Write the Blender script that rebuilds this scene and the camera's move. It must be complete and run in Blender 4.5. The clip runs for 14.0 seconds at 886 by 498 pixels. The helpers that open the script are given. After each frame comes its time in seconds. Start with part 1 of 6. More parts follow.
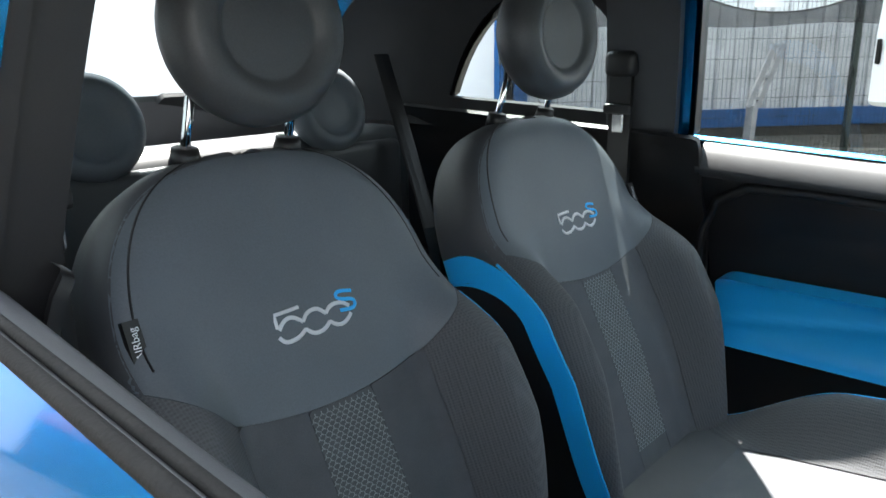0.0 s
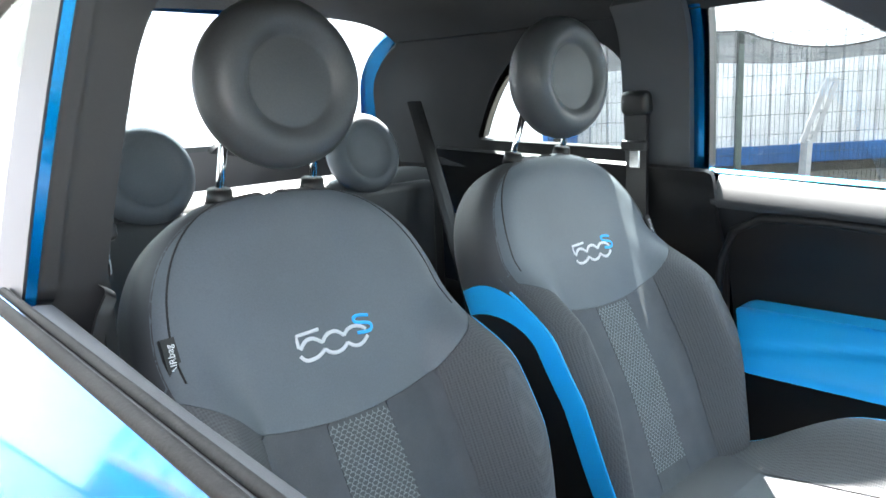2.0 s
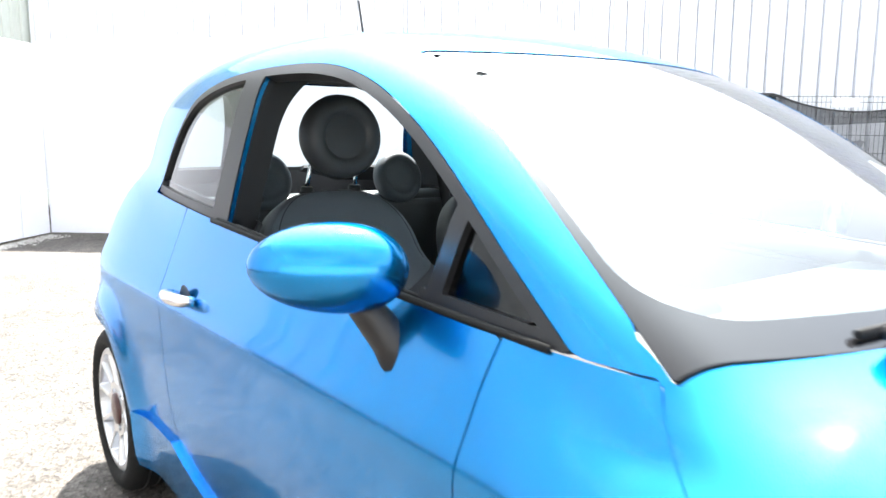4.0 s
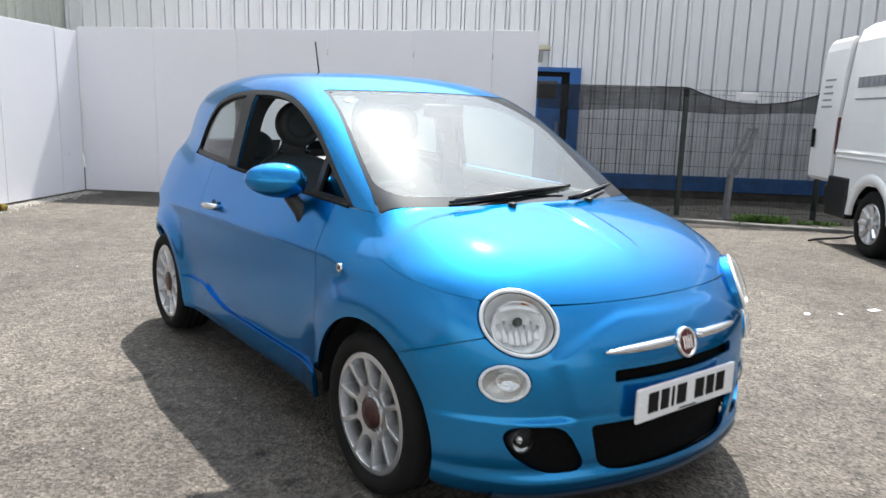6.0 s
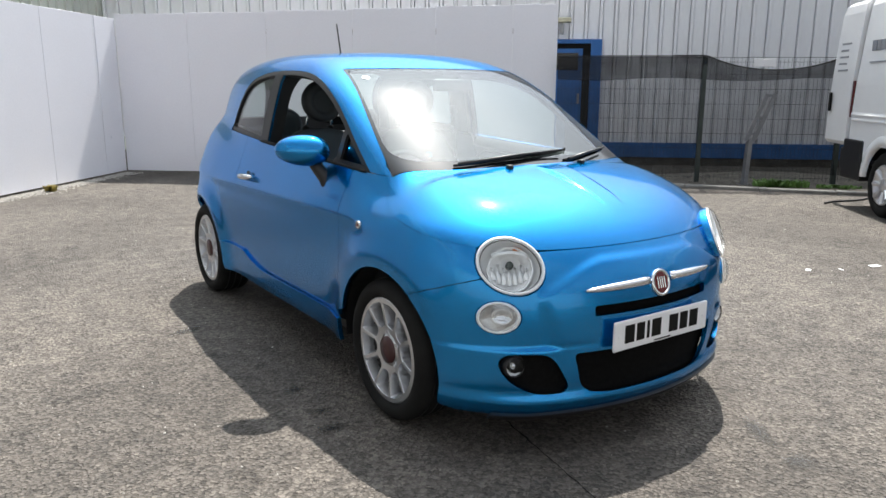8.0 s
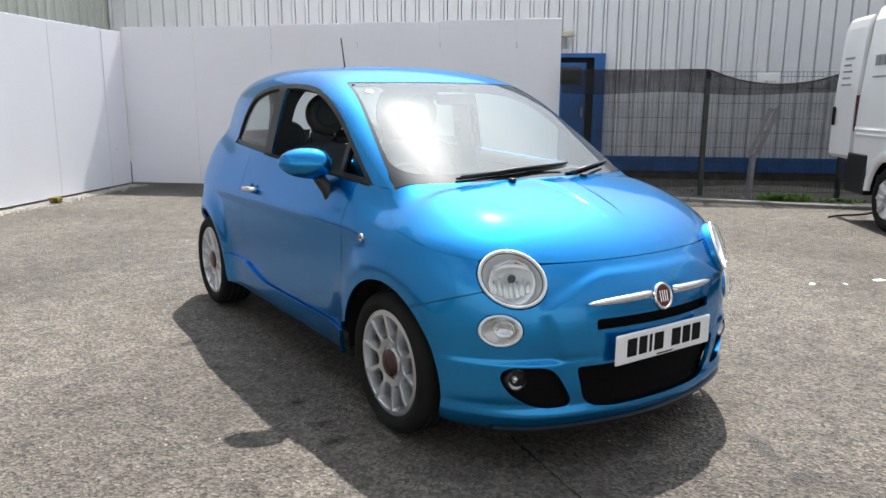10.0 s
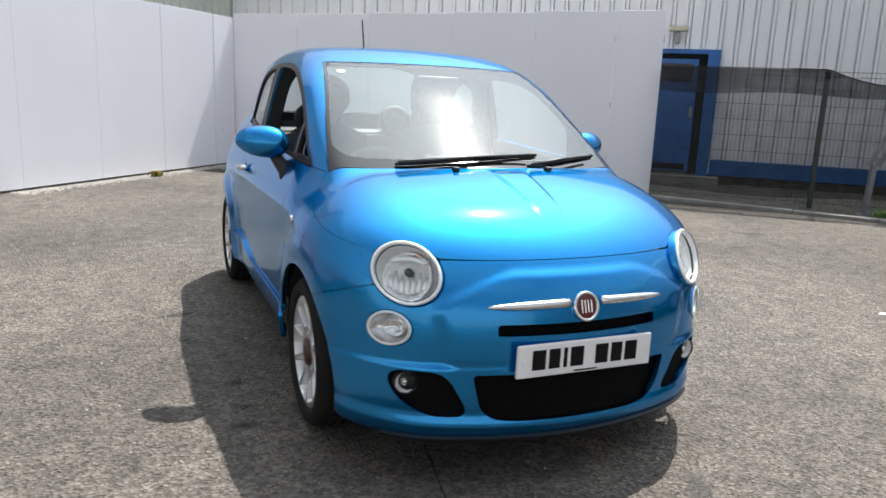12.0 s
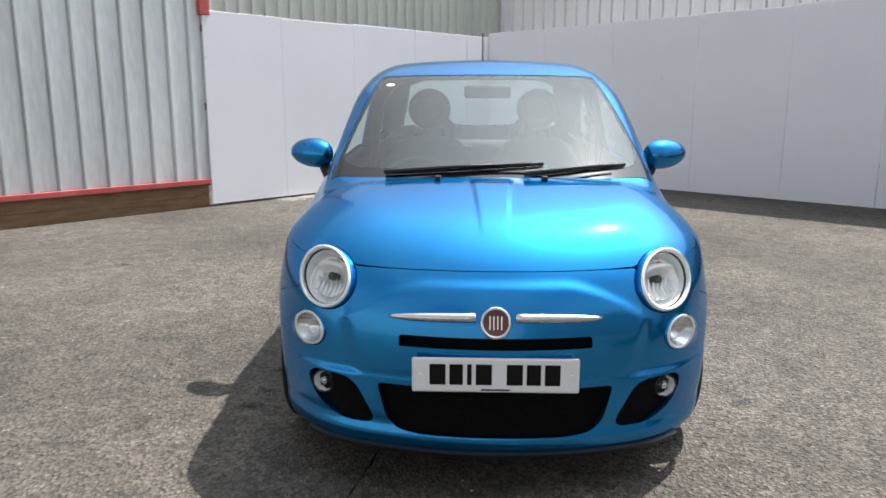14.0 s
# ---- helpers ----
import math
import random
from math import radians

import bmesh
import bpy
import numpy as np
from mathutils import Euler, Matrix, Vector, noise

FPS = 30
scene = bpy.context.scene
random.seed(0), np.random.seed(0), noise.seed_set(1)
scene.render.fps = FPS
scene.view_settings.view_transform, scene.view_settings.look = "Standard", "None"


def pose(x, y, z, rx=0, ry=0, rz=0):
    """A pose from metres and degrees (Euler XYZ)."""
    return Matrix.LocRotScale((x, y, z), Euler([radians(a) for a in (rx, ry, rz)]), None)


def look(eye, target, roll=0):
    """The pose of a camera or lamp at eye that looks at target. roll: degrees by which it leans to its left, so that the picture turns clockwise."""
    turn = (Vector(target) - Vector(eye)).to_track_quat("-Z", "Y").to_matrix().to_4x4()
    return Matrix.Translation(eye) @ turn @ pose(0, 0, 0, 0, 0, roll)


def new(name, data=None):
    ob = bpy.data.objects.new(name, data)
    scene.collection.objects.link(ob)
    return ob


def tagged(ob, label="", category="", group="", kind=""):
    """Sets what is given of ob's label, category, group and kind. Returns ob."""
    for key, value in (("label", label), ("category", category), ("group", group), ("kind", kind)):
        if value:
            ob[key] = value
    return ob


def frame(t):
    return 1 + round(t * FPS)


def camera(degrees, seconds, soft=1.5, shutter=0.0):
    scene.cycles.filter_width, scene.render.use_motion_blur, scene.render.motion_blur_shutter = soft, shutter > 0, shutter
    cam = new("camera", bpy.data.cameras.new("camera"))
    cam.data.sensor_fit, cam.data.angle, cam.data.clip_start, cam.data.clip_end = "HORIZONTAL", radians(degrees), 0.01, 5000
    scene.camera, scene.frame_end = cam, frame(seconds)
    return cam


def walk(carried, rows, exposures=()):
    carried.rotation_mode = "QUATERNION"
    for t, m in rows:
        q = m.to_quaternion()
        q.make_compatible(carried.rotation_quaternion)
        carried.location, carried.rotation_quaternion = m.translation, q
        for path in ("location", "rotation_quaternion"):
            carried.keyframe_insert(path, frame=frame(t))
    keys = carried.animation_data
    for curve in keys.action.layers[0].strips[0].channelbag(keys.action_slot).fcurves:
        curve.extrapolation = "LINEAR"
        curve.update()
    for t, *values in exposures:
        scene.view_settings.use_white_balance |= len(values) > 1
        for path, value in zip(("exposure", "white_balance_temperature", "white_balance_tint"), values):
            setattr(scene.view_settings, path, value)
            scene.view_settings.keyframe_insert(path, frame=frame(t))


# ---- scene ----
cam = camera(62.2, 14.0, shutter=0.4)
PATH = [
    (0, (-0.854, -0.451, 1.199), (0.569, 0.858, 0.685), -0.9),
    (0.5, (-0.858, -0.522, 1.196), (0.512, 0.868, 0.758), -1.7),
    (1, (-0.851, -0.547, 1.188), (0.495, 0.871, 0.766), -3.0),
    (1.5, (-0.855, -0.551, 1.188), (0.481, 0.879, 0.773), -3.1),
    (2, (-0.871, -0.567, 1.196), (0.462, 0.872, 0.803), -2.8),
    (2.2, (-0.887, -0.581, 1.203), (0.438, 0.875, 0.85), -2.6),
    (4.5, (-1.523, -1.945, 1.229), (-0.355, -0.35, 0.927), 1.3),
    (5, (-1.697, -2.419, 1.241), (-0.527, -0.829, 0.917), 2.7),
    (5.5, (-1.875, -2.795, 1.29), (-0.676, -1.244, 0.898), 0.9),
    (6, (-2.018, -3.196, 1.312), (-0.836, -1.625, 0.948), 1.8),
    (6.5, (-2.121, -3.448, 1.313), (-0.966, -1.871, 0.893), 1.6),
    (7, (-2.106, -3.563, 1.31), (-0.993, -1.961, 0.871), 1.4),
    (7.5, (-2.141, -3.565, 1.304), (-1.047, -1.952, 0.857), 0.2),
    (8, (-2.154, -3.562, 1.308), (-1.051, -1.95, 0.879), 0.2),
    (10.5, (-2.149, -3.569, 1.31), (-1.052, -1.939, 0.935), 0.2),
    (11, (-2.063, -3.596, 1.314), (-0.997, -1.94, 0.968), 0.0),
    (11.5, (-1.762, -3.75, 1.294), (-0.866, -1.998, 0.937), 2.1),
    (12, (-1.363, -3.793, 1.273), (-0.588, -1.997, 0.858), 2.4),
    (12.5, (-1.0, -3.849, 1.278), (-0.422, -1.981, 0.854), 3.3),
    (13, (-0.608, -3.849, 1.26), (-0.282, -1.934, 0.785), 2.5),
    (13.5, (-0.326, -3.839, 1.26), (-0.2, -1.881, 0.869), 0.4),
    (14, (-0.094, -4.028, 1.283), (-0.157, -2.069, 0.885), 0.1),
]
EXPOSURES = [(0.0, 2.97), (0.5, 3.52), (2.2, 4.2), (4.3, 2.35), (4.9, 1.66), (5.8, 1.25), (6.5, 1.03), (7.5, 0.97), (10.5, 1.05), (11.0, 1.13), (12.0, 0.92), (14.0, 0.76)]
walk(cam, [(t, look(eye, target, roll)) for t, eye, target, roll in PATH], EXPOSURES)

# ---- world, sun ----
SUN_WAY = Vector((0.43, 0.41, 1.054)).normalized()
world = bpy.data.worlds.new("sky")
scene.world = world
world.use_nodes = True
wn, wl = world.node_tree.nodes, world.node_tree.links
sky = wn.new("ShaderNodeTexSky")
sky.sky_type, sky.sun_disc = "NISHITA", False
sky.sun_elevation = math.asin(SUN_WAY.z)
sky.sun_rotation = math.atan2(SUN_WAY.x, SUN_WAY.y)
sky.dust_density = 3.0
co = wn.new("ShaderNodeTexCoord")
cloud = wn.new("ShaderNodeTexNoise")
cloud.inputs["Scale"].default_value, cloud.inputs["Detail"].default_value = 2.2, 3.0
wl.new(co.outputs["Generated"], cloud.inputs["Vector"])
ramp = wn.new("ShaderNodeValToRGB")
ramp.color_ramp.elements[0].position, ramp.color_ramp.elements[1].position = 0.38, 0.58
ramp.color_ramp.elements[0].color = (0.3, 0.3, 0.3, 1)
wl.new(cloud.outputs["Fac"], ramp.inputs["Fac"])
mixc = wn.new("ShaderNodeMix")
mixc.data_type = "RGBA"
mixc.inputs["B"].default_value = (5.6, 5.75, 6.0, 1)
wl.new(ramp.outputs["Color"], mixc.inputs["Factor"])
wl.new(sky.outputs["Color"], mixc.inputs["A"])
# thin bright haze round the sun
way = wn.new("ShaderNodeVectorMath")
way.operation = "DOT_PRODUCT"
way.inputs[1].default_value = SUN_WAY
wl.new(co.outputs["Generated"], way.inputs[0])
near = wn.new("ShaderNodeMath")
near.operation, near.use_clamp = "MAXIMUM", True
near.inputs[1].default_value = 0.0
wl.new(way.outputs["Value"], near.inputs[0])
lobe = wn.new("ShaderNodeMath")
lobe.operation = "POWER"
lobe.inputs[1].default_value = 6.0
wl.new(near.outputs[0], lobe.inputs[0])
gain = wn.new("ShaderNodeMath")
gain.operation = "MULTIPLY"
gain.inputs[1].default_value = 27.0
wl.new(lobe.outputs[0], gain.inputs[0])
both = wn.new("ShaderNodeMix")
both.data_type, both.blend_type = "RGBA", "ADD"
both.inputs["Factor"].default_value = 1.0
wl.new(mixc.outputs["Result"], both.inputs["A"])
hue = wn.new("ShaderNodeVectorMath")
hue.operation = "SCALE"
hue.inputs[0].default_value = (0.88, 1.0, 1.08)
wl.new(gain.outputs[0], hue.inputs["Scale"])
wl.new(hue.outputs["Vector"], both.inputs["B"])
wl.new(both.outputs["Result"], wn["Background"].inputs["Color"])
wn["Background"].inputs["Strength"].default_value = 0.069
sun = new("sun", bpy.data.lights.new("sun", "SUN"))
sun.data.energy, sun.data.angle, sun.data.color = 5.0, radians(0.55), (1.0, 0.955, 0.89)
sun.matrix_world = look(SUN_WAY * 30, (0, 0, 0))

# ---- materials ----
def mat(name, color, rough=0.5, metal=0.0, coat=0.0, spec=0.5):
    m = bpy.data.materials.new(name)
    m.use_nodes = True
    b = m.node_tree.nodes["Principled BSDF"]
    b.inputs["Base Color"].default_value = (*color, 1)
    b.inputs["Roughness"].default_value, b.inputs["Metallic"].default_value = rough, metal
    b.inputs["Coat Weight"].default_value, b.inputs["Coat Roughness"].default_value = coat, 0.03
    b.inputs["Specular IOR Level"].default_value = spec
    return m


def vary(m, dark, light, scale, bump=0.0, fine=None, coords="Object", detail=8.0, stretch=(1, 1, 1), dist=0.002, low=0.35, high=0.65, rough=None):
    """Noise between two colours at one scale, a finer one on top, and relief from the finer one."""
    n, l = m.node_tree.nodes, m.node_tree.links
    b = n["Principled BSDF"]
    tc, mp = n.new("ShaderNodeTexCoord"), n.new("ShaderNodeMapping")
    mp.inputs["Scale"].default_value = stretch
    l.new(tc.outputs[coords], mp.inputs["Vector"])
    a, f = n.new("ShaderNodeTexNoise"), n.new("ShaderNodeTexNoise")
    a.inputs["Scale"].default_value, a.inputs["Detail"].default_value = scale, detail
    f.inputs["Scale"].default_value, f.inputs["Detail"].default_value = fine or scale * 14, 4.0
    l.new(mp.outputs["Vector"], a.inputs["Vector"])
    l.new(mp.outputs["Vector"], f.inputs["Vector"])
    mix = n.new("ShaderNodeMath")
    mix.operation = "MULTIPLY_ADD"
    mix.inputs[1].default_value = 0.55
    sub = n.new("ShaderNodeMath")
    sub.operation = "MULTIPLY"
    sub.inputs[1].default_value = 0.45
    l.new(f.outputs["Fac"], sub.inputs[0])
    l.new(a.outputs["Fac"], mix.inputs[0])
    l.new(sub.outputs[0], mix.inputs[2])
    r = n.new("ShaderNodeValToRGB")
    r.color_ramp.elements[0].position, r.color_ramp.elements[1].position = low, high
    r.color_ramp.elements[0].color, r.color_ramp.elements[1].color = (*dark, 1), (*light, 1)
    l.new(mix.outputs[0], r.inputs["Fac"])
    l.new(r.outputs["Color"], b.inputs["Base Color"])
    if bump:
        bp = n.new("ShaderNodeBump")
        bp.inputs["Strength"].default_value, bp.inputs["Distance"].default_value = bump, dist
        l.new(f.outputs["Fac"], bp.inputs["Height"])
        l.new(bp.outputs["Normal"], b.inputs["Normal"])
    if rough:
        mr = n.new("ShaderNodeMapRange")
        mr.inputs["To Min"].default_value, mr.inputs["To Max"].default_value = rough
        l.new(a.outputs["Fac"], mr.inputs["Value"])
        l.new(mr.outputs["Result"], b.inputs["Roughness"])
    return m


def thin_glass(name, tint, ior=1.5, dust=0.0, film=0.0):
    m = bpy.data.materials.new(name)
    m.use_nodes = True
    n, l = m.node_tree.nodes, m.node_tree.links
    n.remove(n["Principled BSDF"])
    tr, gl, lw, pw, fr, mx = (n.new("ShaderNode" + k) for k in ("BsdfTransparent", "BsdfGlossy", "LayerWeight", "Math", "Math", "MixShader"))
    tr.inputs["Color"].default_value = (*tint, 1)
    gl.inputs["Roughness"].default_value = 0.015
    # gloss that rises towards grazing angles, alike from both sides of the pane
    base = ((ior - 1) / (ior + 1)) ** 2
    lw.inputs["Blend"].default_value = 0.5
    pw.operation, fr.operation = "POWER", "MULTIPLY_ADD"
    pw.inputs[1].default_value, fr.inputs[1].default_value, fr.inputs[2].default_value = 5.0, 1 - base, base
    l.new(lw.outputs["Facing"], pw.inputs[0])
    l.new(pw.outputs[0], fr.inputs[0])
    l.new(fr.outputs[0], mx.inputs[0])
    l.new(tr.outputs[0], mx.inputs[1])
    l.new(gl.outputs[0], mx.inputs[2])
    last = mx
    if dust:
        # a film of road dust: a soft sheen round bright reflections
        soft, m2 = n.new("ShaderNodeBsdfGlossy"), n.new("ShaderNodeMixShader")
        soft.inputs["Roughness"].default_value = 0.25
        m2.inputs[0].default_value = dust
        l.new(mx.outputs[0], m2.inputs[1])
        l.new(soft.outputs[0], m2.inputs[2])
        last = m2
    if film:
        # dry dust that scatters the light
        dry, m3 = n.new("ShaderNodeBsdfDiffuse"), n.new("ShaderNodeMixShader")
        dry.inputs["Color"].default_value = (0.72, 0.73, 0.72, 1)
        m3.inputs[0].default_value = film
        l.new(last.outputs[0], m3.inputs[1])
        l.new(dry.outputs[0], m3.inputs[2])
        last = m3
    l.new(last.outputs[0], n["Material Output"].inputs["Surface"])
    return m


PAINT = vary(mat("blue_metallic_paint", (0.0, 0.16, 0.60), 0.25, 0.95, 0.75), (0.0010, 0.202, 0.525), (0.0014, 0.238, 0.600), 3.0, 0.015, 2600, dist=0.0003)
PAINT.node_tree.nodes["Principled BSDF"].inputs["Specular Tint"].default_value = (0.10, 0.53, 0.80, 1)
PAINT.node_tree.nodes["Principled BSDF"].inputs["Coat Roughness"].default_value = 0.05
VOID = vary(mat("dull_black_mesh", (0.004, 0.004, 0.004), 0.95, 0, 0, 0.1), (0.002, 0.002, 0.002), (0.006, 0.006, 0.006), 60)
BLACK = vary(mat("black_plastic", (0.02, 0.02, 0.02), 0.45), (0.006, 0.006, 0.007), (0.012, 0.012, 0.013), 8, 0.25, 700, dist=0.0004)
TRIM = vary(mat("dark_grey_trim", (0.03, 0.03, 0.032), 0.55), (0.044, 0.047, 0.052), (0.060, 0.063, 0.069), 6, 0.35, 900, dist=0.0004)
GLOSSBLACK = mat("black_glass_border", (0.012, 0.012, 0.013), 0.10)
CHROME = mat("chrome", (0.78, 0.79, 0.80), 0.08, 1.0)
SATIN = vary(mat("satin_chrome", (0.7, 0.7, 0.71), 0.25, 1.0), (0.62, 0.62, 0.63), (0.74, 0.74, 0.75), 30)
ALLOY = vary(mat("alloy", (0.75, 0.76, 0.78), 0.35, 0.9), (0.60, 0.61, 0.63), (0.70, 0.71, 0.73), 14, rough=(0.26, 0.4))
# barrel alloy, toned down to carry the shade inside the wheel
INNERRIM = vary(mat("shade_toned_inner_alloy", (0.2, 0.2, 0.21), 0.5, 0.5), (0.07, 0.07, 0.073), (0.13, 0.13, 0.134), 10)
RUBBER = vary(mat("tyre_rubber", (0.02, 0.02, 0.02), 0.85, 0, 0, 0.2), (0.006, 0.006, 0.006), (0.014, 0.014, 0.0135), 9, 0.3, 300)
GLASS = thin_glass("tinted_glass", (0.78, 0.85, 0.83), 1.55)
SCREEN = thin_glass("dusty_windscreen", (0.50, 0.60, 0.58), 2.1, 0.0045, 0.006)
DARKGLASS = thin_glass("rear_quarter_glass", (0.60, 0.67, 0.66), 1.7)
SMOKED = thin_glass("dark_corner_glass", (0.12, 0.13, 0.13), 1.6)
LENS = thin_glass("lamp_lens", (0.93, 0.95, 0.96), 1.45)
RED = mat("deep_red_enamel", (0.10, 0.008, 0.010), 0.25, 0, 0.6)
CAPRED = mat("dull_maroon_cap", (0.045, 0.012, 0.012), 0.35)
WHITE = vary(mat("white_plate", (0.8, 0.8, 0.8), 0.4), (0.74, 0.75, 0.77), (0.80, 0.81, 0.83), 6)
INK = mat("black_lettering", (0.006, 0.006, 0.006), 0.6, 0, 0, 0.15)
LEATHER = vary(mat("grey_leatherette", (0.05, 0.055, 0.06), 0.5, 0, 0, 0.35), (0.094, 0.109, 0.125), (0.120, 0.138, 0.157), 5, 0.3, 420, dist=0.0006)
FABRIC = vary(mat("charcoal_fabric", (0.05, 0.05, 0.055), 0.85), (0.060, 0.065, 0.073), (0.088, 0.094, 0.104), 14, 0.5, 700, dist=0.0008)
BLUETRIM = vary(mat("bright_blue_leatherette", (0.01, 0.3, 0.72), 0.4), (0.012, 0.40, 0.86), (0.018, 0.45, 0.92), 6, 0.2, 500, dist=0.0004)
PADGREY = vary(mat("grey_door_pad", (0.1, 0.1, 0.11), 0.55, 0, 0, 0.3), (0.060, 0.064, 0.072), (0.085, 0.090, 0.100), 6, 0.3, 800, dist=0.0004)
SILL = vary(mat("dark_grey_pad", (0.04, 0.04, 0.045), 0.55, 0, 0, 0.3), (0.032, 0.034, 0.038), (0.046, 0.049, 0.054), 6, 0.3, 800, dist=0.0004)
HEADLEATHER = vary(mat("black_leatherette", (0.05, 0.05, 0.055), 0.45, 0, 0, 0.4), (0.046, 0.050, 0.054), (0.064, 0.069, 0.074), 5, 0.3, 420, dist=0.0006)
HEADLINER = vary(mat("black_headliner", (0.02, 0.02, 0.02), 0.95), (0.014, 0.015, 0.017), (0.024, 0.025, 0.028), 8, 0.4, 800)

# ---- building blocks ----
def mesh_of(name, verts, faces, material, smooth=False):
    me = bpy.data.meshes.new(name)
    me.from_pydata([tuple(v) for v in verts], [], [tuple(f) for f in faces])
    me.materials.append(material)
    if smooth:
        me.polygons.foreach_set("use_smooth", [True] * len(me.polygons))
    me.update()
    return me


def part(name, bm, material, parent=None, label="", smooth=False, m=None):
    """One mesh object from a bmesh, a mesh or (verts, faces), under a thing or a part."""
    if isinstance(bm, bmesh.types.BMesh):
        me = bpy.data.meshes.new(name)
        bmesh.ops.recalc_face_normals(bm, faces=bm.faces[:])
        bm.to_mesh(me)
        bm.free()
        me.materials.append(material)
        if smooth:
            me.polygons.foreach_set("use_smooth", [True] * len(me.polygons))
    elif isinstance(bm, tuple):
        me = mesh_of(name, bm[0], bm[1], material, smooth)
    else:
        me = bm
    ob = new(name, me)
    if parent is not None:
        ob.parent = parent
    if m is not None:
        ob.matrix_basis = m
    if label:
        ob["label"] = label
    return ob


def box(x0, x1, y0, y1, z0, z1, bevel=0.0, seg=2, bm=None):
    b = bm or bmesh.new()
    r = bmesh.ops.create_cube(b, size=1.0, matrix=Matrix.Translation(((x0 + x1) / 2, (y0 + y1) / 2, (z0 + z1) / 2)) @ Matrix.Diagonal((x1 - x0, y1 - y0, z1 - z0, 1)))
    if bevel:
        es = list({e for v in r["verts"] for e in v.link_edges})
        bmesh.ops.bevel(b, geom=es, offset=bevel, segments=seg, affect="EDGES", profile=0.5)
    return b


def tube(points, radius, seg=10, bm=None, flat=1.0):
    """A round bar along points."""
    b = bm or bmesh.new()
    pts = [Vector(p) for p in points]
    rings = []
    up = Vector((0, 0, 1))
    for i, p in enumerate(pts):
        d = (pts[min(i + 1, len(pts) - 1)] - pts[max(i - 1, 0)]).normalized()
        s = d.cross(up if abs(d.z) < 0.95 else Vector((1, 0, 0))).normalized()
        w = s.cross(d)
        r = radius[i] if isinstance(radius, (list, tuple)) else radius
        rings.append([b.verts.new(p + r * (math.cos(2 * math.pi * k / seg) * s + flat * math.sin(2 * math.pi * k / seg) * w)) for k in range(seg)])
    for a, c in zip(rings, rings[1:]):
        for k in range(seg):
            b.faces.new((a[k], a[(k + 1) % seg], c[(k + 1) % seg], c[k]))
    b.faces.new(rings[0][::-1])
    b.faces.new(rings[-1])
    return b


def thing(name, label, category, group="", m=None):
    e = new(name)
    if m is not None:
        e.matrix_basis = m
    return tagged(e, label, category, group)


# the yard's own axes: u along the back hoarding, n away from the camera
YARD = Matrix(((0.753, 0.658, 0, 0), (-0.658, 0.753, 0, 0), (0, 0, 1, 0), (0, 0, 0, 1)))
LEFT_U, BACK_N, HOARD_TOP = -5.55, 6.75, 2.40

